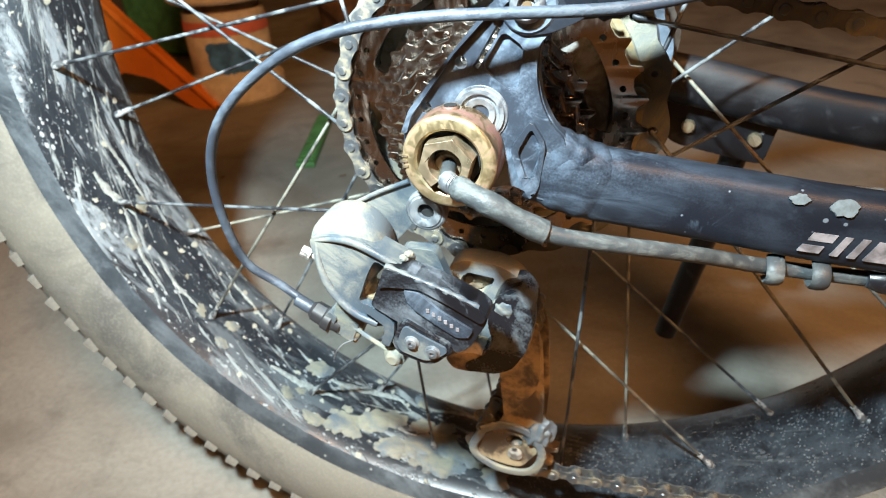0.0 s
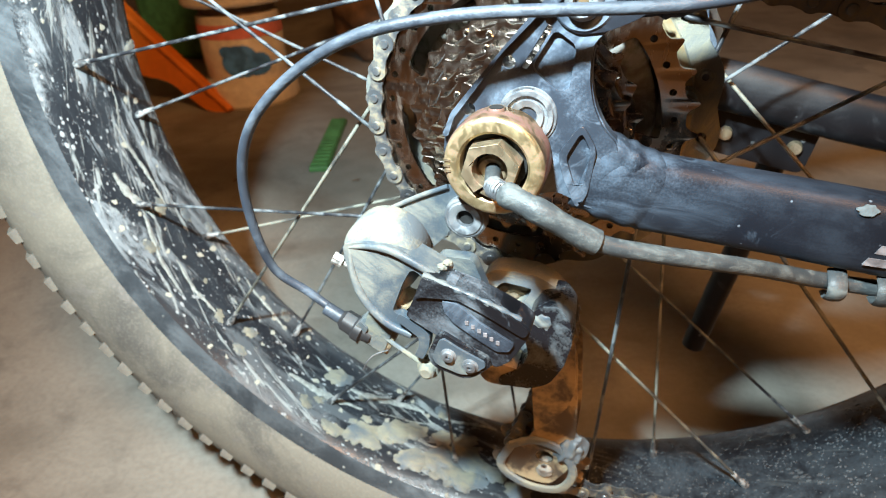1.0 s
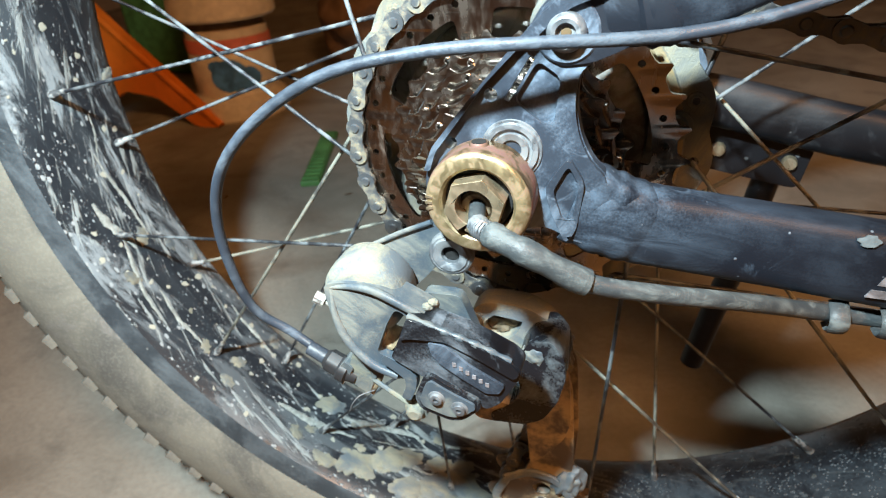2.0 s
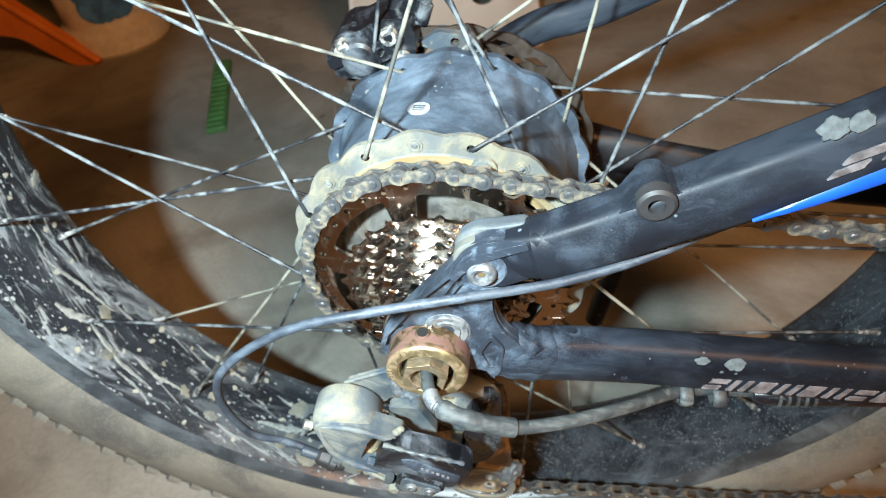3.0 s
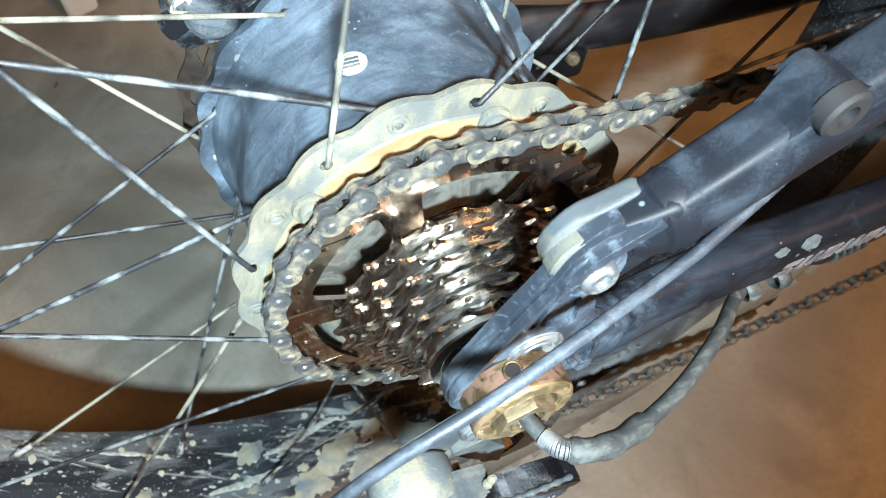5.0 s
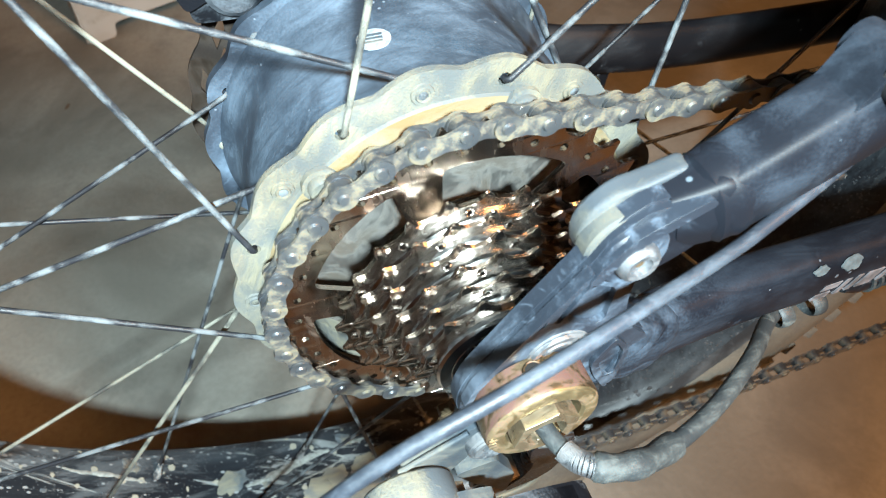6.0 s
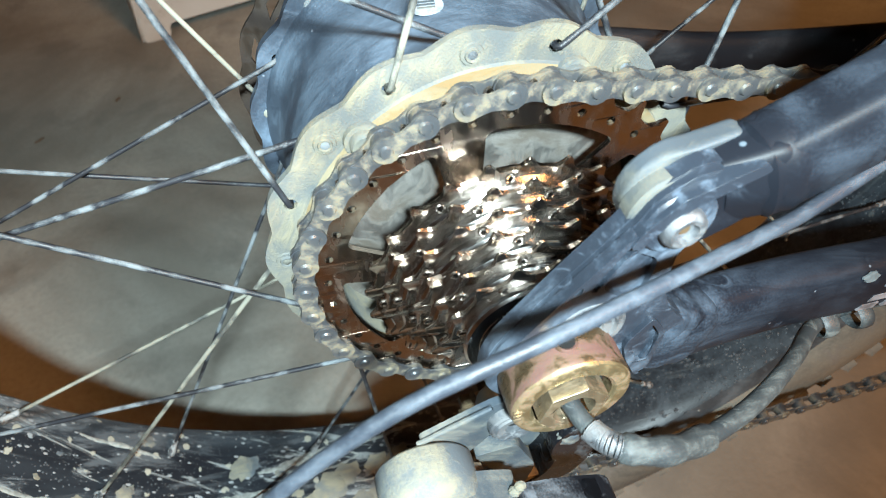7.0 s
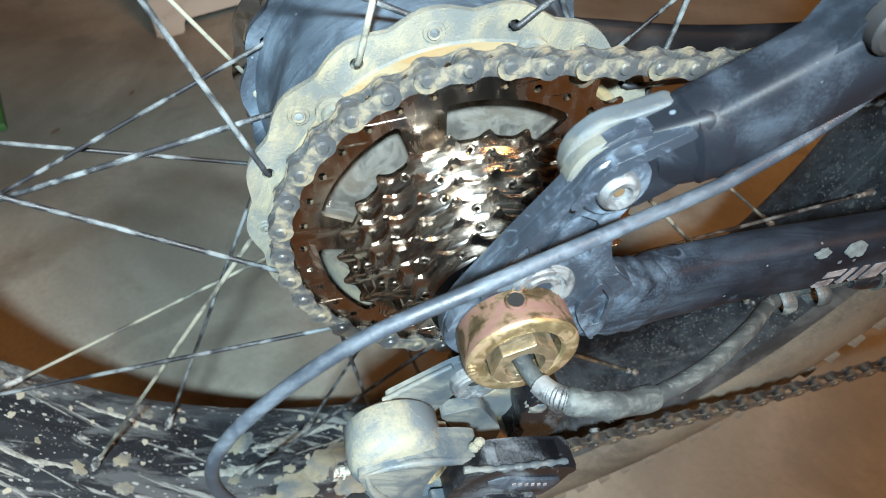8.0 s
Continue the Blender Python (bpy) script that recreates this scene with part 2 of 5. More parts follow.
M_SCUFF = dusty("scuffed_glossy_black", (0.008, 0.009, 0.012), (0.115, 0.135, 0.150), 0.50, 0.70, 60, 0.26, 0.85, fine=1100, bump=0.25, smear=0.5, turn=60)
M_BOLT_DUSTY = steel("dust_dulled_bolt", (0.22, 0.24, 0.265), 0.34, (0.17, 0.175, 0.18), 0.4, 0.6, 120, metal=0.75)
M_GOLD = steel("yellow_zinc_plate", (0.225, 0.160, 0.092), 0.30, (0.150, 0.080, 0.066), 0.40, 0.62, 85, 0.15, 0.9)
M_GOLD_PINK = steel("worn_yellow_zinc", (0.36, 0.285, 0.16), 0.38, (0.20, 0.128, 0.085), 0.40, 0.66, 150, 0.25, 0.85)
M_NUT = steel("worn_axle_nut", (0.335, 0.275, 0.185), 0.36, (0.150, 0.095, 0.060), 0.44, 0.66, 130, metal=0.8)
M_CABLE = dusty("dusty_grey_cable", (0.030, 0.036, 0.040), (0.098, 0.110, 0.108), 0.40, 0.70, 75, 0.5, 0.85, fine=1200, bump=0.35, smear=0.75, turn=-10)
M_HOUSING = dusty("dusty_cable_housing", (0.028, 0.037, 0.052), (0.074, 0.094, 0.120), 0.40, 0.68, 80, 0.46, 0.8, fine=1200, bump=0.35, smear=0.6, turn=20)
M_RUBBER = plain("black_rubber", (0.02, 0.02, 0.022), 0.55)
# mud colour, browned for warm light in the cool lamp's shadow
M_CAGE = dusty("muddy_warm_shaded_cage", (0.085, 0.068, 0.052), (0.32, 0.245, 0.145), 0.40, 0.62, 60, 0.5, 0.9, 0.3)
M_ROTOR = steel("dark_brown_rotor", (0.060, 0.046, 0.036), 0.42, (0.030, 0.022, 0.018), 0.45, 0.65, 60, metal=0.6)
M_BLUE = plain("blue_stripe_paint", (0.006, 0.085, 0.52), 0.45)
M_DECAL = plain("worn_grey_lettering", (0.155, 0.142, 0.150), 0.6, 0, 0.5, 160)
M_CHIP = plain("chipped_paint_spot", (0.085, 0.102, 0.110), 0.85, 0, 0.3, 300)
M_STICKER = plain("pale_round_sticker", (0.30, 0.34, 0.38), 0.7, 0, 0.3, 300)
# near-black colour that stands for the shade inside holes
M_RECESS_SHADE = plain("recess_shade", (0.004, 0.004, 0.004), 0.95)
M_SPLASH = plain("dried_mud_splash", (0.25, 0.265, 0.25), 0.95, 0, 0.3, 300)
M_WHITE = dusty("dusty_white_plastic", (0.62, 0.60, 0.56), (0.40, 0.36, 0.30), 0.55, 0.75, 12, 0.45, 0.8, fine=200, bump=0.1)
M_TUB = plain("cream_plastic", (0.72, 0.66, 0.55), 0.4)
M_ORANGE = plain("orange_plastic", (0.75, 0.20, 0.02), 0.4, 0, 0.15, 15)
M_RED = plain("faded_red_print", (0.75, 0.22, 0.17), 0.45)
M_PRINT_BLUE = plain("blue_print", (0.06, 0.20, 0.50), 0.45, 0, 0.4, 30)
M_GREEN = plain("green_plastic", (0.06, 0.17, 0.05), 0.5, 0, 0.3, 30)
M_YELLOW_BAG = plain("yellow_print", (0.75, 0.58, 0.05), 0.5)
M_BROWN_BAG = plain("brown_sack", (0.16, 0.10, 0.06), 0.9, 0, 0.4, 20)

# ---------------------------------------------------------------- mesh helpers
AXLE = Vector((0.0, 0.0, 0.38))


def finish(name, bm, material, parent=None, label="", smooth=35.0, bevel=0.0):
    """A mesh object out of a bmesh."""
    me = bpy.data.meshes.new(name)
    bmesh.ops.recalc_face_normals(bm, faces=bm.faces)
    bm.to_mesh(me)
    bm.free()
    for m in material if isinstance(material, (list, tuple)) else (material,):
        me.materials.append(m)
    if smooth:
        me.shade_smooth()
        me.set_sharp_from_angle(angle=radians(smooth))
    ob = new(name, me)
    if parent is not None:
        ob.parent = parent
    if label:
        ob["label"] = label
    if bevel:
        mod = ob.modifiers.new("bevel", "BEVEL")
        mod.width, mod.segments, mod.limit_method, mod.angle_limit = bevel, 4 if bevel > 0.0016 else 2, "ANGLE", radians(40)
        mod.harden_normals = True
    return ob


def part(name, bm, material, parent, label="", smooth=35.0, bevel=0.0):
    return finish(name, bm, material, parent, label, smooth, bevel)


def lathe(profile, n=72, cx=0.0, cz=0.0, closed=False, bm=None, mat=None):
    """Turns (radius, y) points about an axis along y."""
    bm = bm or bmesh.new()
    rings = []
    for r, y in profile:
        if r < 1e-6:
            rings.append([bm.verts.new((cx, y, cz))])
        else:
            rings.append([bm.verts.new((cx + r * math.cos(2 * math.pi * k / n), y, cz + r * math.sin(2 * math.pi * k / n))) for k in range(n)])
    pairs = list(zip(rings, rings[1:]))
    if closed:
        pairs.append((rings[-1], rings[0]))
    for i, (a, b) in enumerate(pairs):
        for k in range(n):
            q = (k + 1) % n
            if len(a) == 1 and len(b) == 1:
                continue
            if len(a) == 1:
                face = bm.faces.new((a[0], b[k], b[q]))
            elif len(b) == 1:
                face = bm.faces.new((a[k], b[0], a[q]))
            else:
                face = bm.faces.new((a[k], b[k], b[q], a[q]))
            if mat:
                face.material_index = mat[i]
    return bm


def circle(cx, cz, r, n=16, a0=0.0):
    return [(cx + r * math.cos(a0 + 2 * math.pi * k / n), cz + r * math.sin(a0 + 2 * math.pi * k / n)) for k in range(n)]


def plate(outer, y0, y1, holes=(), bm=None):
    """A plate in the xz plane between y0 and y1, with holes through it."""
    from mathutils import geometry
    bm = bm or bmesh.new()
    loops = [list(outer)] + [list(h) for h in holes]
    flat = [p for loop in loops for p in loop]
    tris = geometry.tessellate_polygon([[Vector((x, z, 0)) for x, z in loop] for loop in loops])
    sides = [[bm.verts.new((x, y, z)) for x, z in flat] for y in (y0, y1)]
    for vs in sides:
        for tri in tris:
            if len(set(tri)) == 3:
                try:
                    bm.faces.new([vs[i] for i in tri])
                except ValueError:
                    pass
    start = 0
    for loop in loops:
        for k in range(len(loop)):
            a, b = start + k, start + (k + 1) % len(loop)
            bm.faces.new((sides[0][a], sides[0][b], sides[1][b], sides[1][a]))
        start += len(loop)
    return bm


def rounded(points, r, n=4):
    """A polygon with its corners cut round."""
    out = []
    m = len(points)
    for k in range(m):
        p, a, b = Vector(points[k]), Vector(points[k - 1]), Vector(points[(k + 1) % m])
        u, v = a - p, b - p
        d = min(r, u.length * 0.45, v.length * 0.45)
        s, e = p + u.normalized() * d, p + v.normalized() * d
        for i in range(n + 1):
            t = i / n
            out.append(tuple((1 - t) ** 2 * s + 2 * t * (1 - t) * p + t * t * e))
    return out


def smooth_path(points, n=8):
    """Points along a smooth curve through the given ones."""
    c = [Vector(p) for p in points]
    c = [2 * c[0] - c[1], *c, 2 * c[-1] - c[-2]]
    out = []
    for k in range(1, len(c) - 2):
        p0, p1, p2, p3 = c[k - 1:k + 3]
        for i in range(n):
            s = i / n
            out.append(0.5 * (2 * p1 + (p2 - p0) * s + (2 * p0 - 5 * p1 + 4 * p2 - p3) * s * s + (3 * p1 - p0 - 3 * p2 + p3) * s ** 3))
    out.append(c[-2])
    return out


def sweep(path, radii, n=12, bm=None, oval=None, caps=True, up=(0, 1, 0), square=2.0, section=None):
    """A tube along a path, round, boxy (square above 2) or with a section of its own. radii: one or one a point. oval: (half depth along up, half height) a point."""
    bm = bm or bmesh.new()
    rings = []
    m = len(path)
    n = len(section) if section else n
    for i, p in enumerate(path):
        d = (path[min(i + 1, m - 1)] - path[max(i - 1, 0)]).normalized()
        v = Vector(up) - d * Vector(up).dot(d)
        if v.length < 1e-3:
            v = Vector((0, 0, 1)) - d * d.z
        v.normalize()
        w = d.cross(v)
        if oval:
            a, b = oval[i] if isinstance(oval, list) else oval
        else:
            a = b = radii[i] if isinstance(radii, (list, tuple)) else radii
        turns = [(math.cos(2 * math.pi * k / n), math.sin(2 * math.pi * k / n)) for k in range(n)]
        turns = [tuple(math.copysign(abs(q) ** (2 / square), q) for q in cs) for cs in turns]
        turns = section or turns
        rings.append([bm.verts.new(p + v * a * c + w * b * q) for c, q in turns])
    for a, b in zip(rings, rings[1:]):
        for k in range(n):
            bm.faces.new((a[k], a[(k + 1) % n], b[(k + 1) % n], b[k]))
    if caps:
        bm.faces.new(rings[0])
        bm.faces.new(rings[-1])
    return bm


def box(lo, hi, bm=None, turn=None):
    bm = bm or bmesh.new()
    made = bmesh.ops.create_cube(bm, size=1.0)["verts"]
    lo, hi = Vector(lo), Vector(hi)
    for v in made:
        v.co = (lo + hi) / 2 + Vector([c * s for c, s in zip(v.co, hi - lo)])
        if turn is not None:
            v.co = turn @ v.co
    return bm


def ball(c, r, stretch=(1, 1, 1), turn=(0, 0, 0), sub=3, rough=0.0):
    bm = bmesh.new()
    bmesh.ops.create_icosphere(bm, subdivisions=sub, radius=1.0)
    for v in bm.verts:
        k = 1 + rough * noise.noise(v.co * 2.3 + Vector(c) * 50)
        v.co = Vector((v.co.x * stretch[0], v.co.y * stretch[1], v.co.z * stretch[2])) * r * k
    bmesh.ops.transform(bm, matrix=Matrix.Translation(c) @ pose(0, 0, 0, *turn), verts=bm.verts)
    return bm


def polar(r, a):
    return r * math.cos(radians(a)), r * math.sin(radians(a))


def thing(name, at, label, category):
    ob = new(name)
    ob.empty_display_size = 0.05
    ob.location = at
    return tagged(ob, label, category)


# ---------------------------------------------------------------- the place
def structure(name, bm, material, label, smooth=0):
    return tagged(finish(name, bm, material, None, "", smooth), label, name.split("_")[0], kind="structure")


structure("floor", box((-3.2, -2.6, -0.1), (3.2, 3.4, 0.0)), M_FLOOR, "worn grey-beige concrete floor with stains and dust")
# walls and ceiling are out of view, added to hold and bounce warm light
structure("wall_north", box((-3.2, 3.4, 0.0), (3.2, 3.55, 2.7)), M_WALL, "plain unseen wall behind the stored things, added for bounced light")
structure("wall_south", box((-3.2, -2.75, 0.0), (3.2, -2.6, 2.7)), M_WALL, "plain unseen wall, added for bounced light")
structure("wall_east", box((3.2, -2.75, 0.0), (3.35, 3.55, 2.7)), M_WALL, "plain unseen wall, added for bounced light")
structure("wall_west", box((-3.35, -2.75, 0.0), (-3.2, 3.55, 2.7)), M_WALL, "plain unseen wall, added for bounced light")
structure("ceiling", box((-3.35, -2.75, 2.7), (3.35, 3.55, 2.8)), M_WALL, "plain unseen ceiling, added for bounced light")

# ---------------------------------------------------------------- the bicycle
bike = thing("bicycle", AXLE, "muddy black electric bicycle standing on its wheels", "bicycle")


DISH, YAW = 0.006, 0.038


def lean(bm):
    """The rim sits a little towards the far side, more so at the front."""
    for v in bm.verts:
        v.co.y += DISH + YAW * v.co.x
    return bm


def build_wheel():
    rim = lathe([(0.2845, -0.034), (0.2835, -0.015), (0.2835, 0.015), (0.2845, 0.034), (0.289, 0.0415), (0.296, 0.044), (0.303, 0.045), (0.303, 0.041),
                 (0.296, 0.037), (0.291, 0.0), (0.296, -0.037), (0.303, -0.041), (0.303, -0.045), (0.296, -0.044), (0.289, -0.0415)], 144, closed=True,
                mat=[0] * 4 + [1] * 10 + [0])
    rim = part("rim", lean(rim), [M_RIM, M_LIP], bike, "wide black rim splashed with dried pale mud")
    prof = [(0.299, -0.0405), (0.304, -0.0450), (0.316, -0.0505), (0.331, -0.0525), (0.346, -0.0520), (0.3575, -0.0485), (0.3680, -0.040), (0.3735, -0.020), (0.3745, 0.0)]
    prof = prof + [(r, -y) for r, y in prof[-2::-1]] + [(0.299, 0.030), (0.360, 0.020), (0.360, -0.020), (0.299, -0.030)]
    tyre = part("tyre", lean(lathe(prof, 144, closed=True)), M_TYRE, bike, "fat tyre with a beige dust-coated sidewall")
    # shoulder blocks of the tread
    bm = bmesh.new()
    for v, (x, y, z) in zip(bmesh.ops.create_cube(bm, size=1.0)["verts"], [(sx, sy, sz) for sx in (-1, 1) for sy in (-1, 1) for sz in (-1, 1)]):
        top = 0.8 if z > 0 else 1.0
        v.co = (0.0058 * x * top, 0.0085 * y * top, 0.0042 * z)
    block = bpy.data.meshes.new("tread_block")
    bm.to_mesh(block)
    bm.free()
    block.materials.append(M_TYRE)
    rnd = random.Random(4)
    for k in range(114):
        for side in (-1, 1):
            a = 360 / 114 * (k + (0.5 if side > 0 else 0.0))
            ob = new("tread_block", block)
            ob.parent = tyre
            x, z = polar(0.3572, a)
            ob.matrix_local = Matrix.Translation((x, side * 0.0458 + DISH + YAW * x, z)) @ pose(0, 0, 0, 0, 90 - a, 0) @ pose(0, 0, 0, -side * 48, rnd.uniform(-6, 6), side * 9)
            ob.scale = (rnd.uniform(0.9, 1.1), 1.0, rnd.uniform(0.85, 1.1))
    bm = bmesh.new()
    for k in range(110):
        for j, y in enumerate((-0.022, 0.0, 0.022)):
            a = 360 / 110 * (k + 0.5 * (j % 2))
            turn = pose(0, 0, 0, 0, 90 - a, 0)
            x, z = polar(0.3752, a)
            box((-0.007, y - 0.008, -0.004), (0.007, y + 0.008, 0.004), bm, Matrix.Translation((x, 0, z)) @ turn)
    tagged(part("tread", lean(bm), M_TYRE, tyre, smooth=0), kind="stuff")
    # spokes: hole angle, family, tip angle
    rnd = random.Random(7)
    for side in (-1, 1):
        for k in range(18):
            if side < 0:
                hole = 74 + 20 * k
                head_in = k % 2 == 0
                tip = hole - 36.5 if head_in else hole + 44.4
                y_hole, y_tip = -0.0395, -0.0135
            else:
                hole = 68.5 + 20 * k
                head_in = k % 2 == 0
                tip = hole + 38.4 if head_in else hole - 42.0
                y_hole, y_tip = 0.0390, 0.020
            out = side if (head_in == (side < 0)) else -side
            hx, hz = polar(0.0735, hole)
            tx, tz = polar(0.2830, tip)
            a = Vector((hx, y_hole - out * 0.0024, hz))
            b = Vector((hx, y_hole + out * 0.0036, hz))
            c = Vector((tx, y_tip + DISH + YAW * tx, tz))
            d = (c - b).normalized()
            elbow = [a, b - Vector((0, out * 0.0008, 0)), b + d * 0.0012, b + d * 0.004]
            line = elbow + [b.lerp(c, t) for t in (0.25, 0.5, 0.75, 1.0)]
            bm = sweep(line, 0.00103, 8)
            bmesh.ops.create_uvsphere(bm, u_segments=8, v_segments=6, radius=0.0023, matrix=Matrix.Translation(a) @ Matrix.Diagonal((1, 0.4, 1, 1)))
            part("spoke", bm, M_SPOKE_PALE if rnd.random() < 0.25 else M_SPOKE, rim, "", 60)
            nip = sweep([c + d * 0.001, c - d * 0.004, c - d * 0.0045, c - d * 0.013], [0.0026, 0.0024, 0.0018, 0.0016], 8)
            for j in range(rnd.choice((0, 0, 1, 3))):
                off = Vector((rnd.uniform(-1, 1), rnd.uniform(-1, 1), rnd.uniform(-1, 1))) * 0.0035
                bmesh.ops.create_icosphere(nip, subdivisions=2, radius=rnd.uniform(0.0012, 0.0026), matrix=Matrix.Translation(c + off))
            part("nipple", nip, M_NIPPLE, rim, "", 60)
    return rim


RIM = build_wheel()


def scalloped(r, amp, n, a0):
    out = []
    for k in range(n * 10):
        a = 360 * k / (n * 10)
        w = 0.5 + 0.5 * math.cos(radians((a - a0) * n))
        out.append(polar(r + amp * (w ** 0.7 - 0.5), a))
    return out


def build_hub():
    drum = lathe([(0.0620, -0.0280), (0.0640, -0.0360), (0.0740, -0.0380), (0.0735, -0.033), (0.0705, -0.027), (0.0695, -0.020), (0.0695, 0.018), (0.0705, 0.026), (0.0735, 0.033),
                  (0.0745, 0.0365), (0.060, 0.046), (0.030, 0.050), (0.010, 0.050)], 96)
    hub = part("hub_motor", drum, M_HUB, bike, "dark dusty drum of a hub motor")
    holes = [circle(*polar(0.0735, 74 + 20 * k), 0.0022, 10) for k in range(18)]
    near = plate(scalloped(0.0792, 0.0028, 18, 74), -0.0415, -0.0388, holes + [circle(0, 0, 0.0625, 72)])
    part("flange", near, M_FLANGE, hub, "scalloped flange caked with cream dust")
    holes = [circle(*polar(0.0735, 68.5 + 20 * k), 0.0022, 10) for k in range(18)]
    far = plate(scalloped(0.0796, 0.0028, 18, 68.5), 0.0365, 0.0415, holes)
    part("flange", far, M_HUB, hub, "scalloped dark flange")
    # stepped cover in front of the flange, with a ledge that holds yellow mud
    cover = lathe([(0.0690, -0.0414), (0.0683, -0.0424), (0.0655, -0.0432), (0.0645, -0.0450), (0.0628, -0.0455), (0.0618, -0.0300), (0.0545, -0.0300), (0.0535, -0.0380), (0.0520, -0.0390), (0.030, -0.0396), (0.018, -0.0400)], 96, mat=[0, 1, 1, 1, 0, 2, 2, 2, 2, 2])
    part("cover", cover, [M_FLANGE, M_YELLOW, M_DISC], hub, "motor cover with yellow dried mud on its ledge")
    for k in range(6):
        x, z = polar(0.0655, 127 - 60 * k)
        bm = lathe([(0.0, -0.0452), (0.0014, -0.0452), (0.0016, -0.0470), (0.0040, -0.0472), (0.0046, -0.0464), (0.0047, -0.0440), (0.0062, -0.0438), (0.0064, -0.0420)], 24, x, z)
        part("bolt", bm, M_FLANGE, hub, "dusty star-socket bolt")
    for k in range(9):
        x, z = polar(0.0735, 94 + 40 * k)
        bm = lathe([(0.0, -0.0424), (0.0013, -0.0424), (0.0016, -0.0428), (0.0021, -0.0429), (0.0024, -0.0421), (0.0034, -0.0421), (0.0038, -0.0412)], 20, x, z)
        part("spoke_head", bm, M_FLANGE, hub)
    bm = lathe([(0.0, 0.0), (0.0058, 0.0), (0.0058, -0.0006), (0.0, -0.0006)], 32)
    sticker = part("sticker", bm, M_STICKER, hub, "small pale round sticker with unreadable print")
    stuck = Matrix.Translation((-0.0094, -0.0026, 0.0692)) @ pose(0, 0, 0, -90, 0, 0) @ pose(0, 0, 0, 0, 8, 0)
    sticker.matrix_local = stuck
    for j in range(3):
        bar = part("print_bar", box((-0.003, -0.0009, -0.0005 + 0.002 * (j - 1)), (0.003, -0.00062, 0.0005 + 0.002 * (j - 1))), M_DERAIL, hub, smooth=0)
        bar.matrix_local = stuck
    # axle
    part("axle", lathe([(0.0, -0.113), (0.005, -0.113), (0.006, -0.112), (0.006, 0.115), (0.0, 0.115)], 24), M_NUT, hub)


build_hub()


def cog_mesh(teeth, y, windows=(), hole_r=None, hole_n=0, hole_d=0.0012, bore=0.02, phase=0.0, thick=0.0020, tall=1.0):
    rp = 0.0127 / 2 / math.sin(math.pi / teeth)
    out = []
    shape = [(-0.5, -0.0031), (-0.38, -0.0031), (-0.27, -0.0027), (-0.19, -0.0017), (-0.13, -0.0002), (-0.085, 0.0013), (-0.05, 0.0020), (0.0, 0.0021), (0.045, 0.0017), (0.085, 0.0007), (0.14, -0.0010), (0.21, -0.0024), (0.29, -0.0029), (0.39, -0.0031)]
    for k in range(teeth):
        skip = -0.0006 * (k % 4 == 1)
        for f, dr in shape:
            out.append(polar(rp + dr * tall + (skip if dr > 0 else 0), phase + 360 / teeth * (k + 0.5 + f)))
    holes = [circle(0, 0, bore, 40)]
    for k in range(hole_n):
        holes.append(circle(*polar(hole_r, phase + 360 / hole_n * k), hole_d, 8))
    holes += [rounded(w, 0.004, 3) for w in windows]
    bm = plate(out, y - thick / 2, y + thick / 2, holes)
    for v in bm.verts:
        over = math.hypot(v.co.x, v.co.z) - (rp - 0.0016 * tall)
        if over > 0:
            v.co.y = y + (v.co.y - y) * max(0.5, 1 - 0.4 * over / (0.0036 * tall))
    return bm


def sector(r0, r1, a0, a1, skew=0.0, n=8):
    """A window between two radii and two angles; skew leans its ends."""
    outer = [polar(r1, a0 + (a1 - a0) * k / n) for k in range(n + 1)]
    inner = [polar(r0, a1 + skew - (a1 - a0) * k / n) for k in range(n + 1)]
    return outer + inner


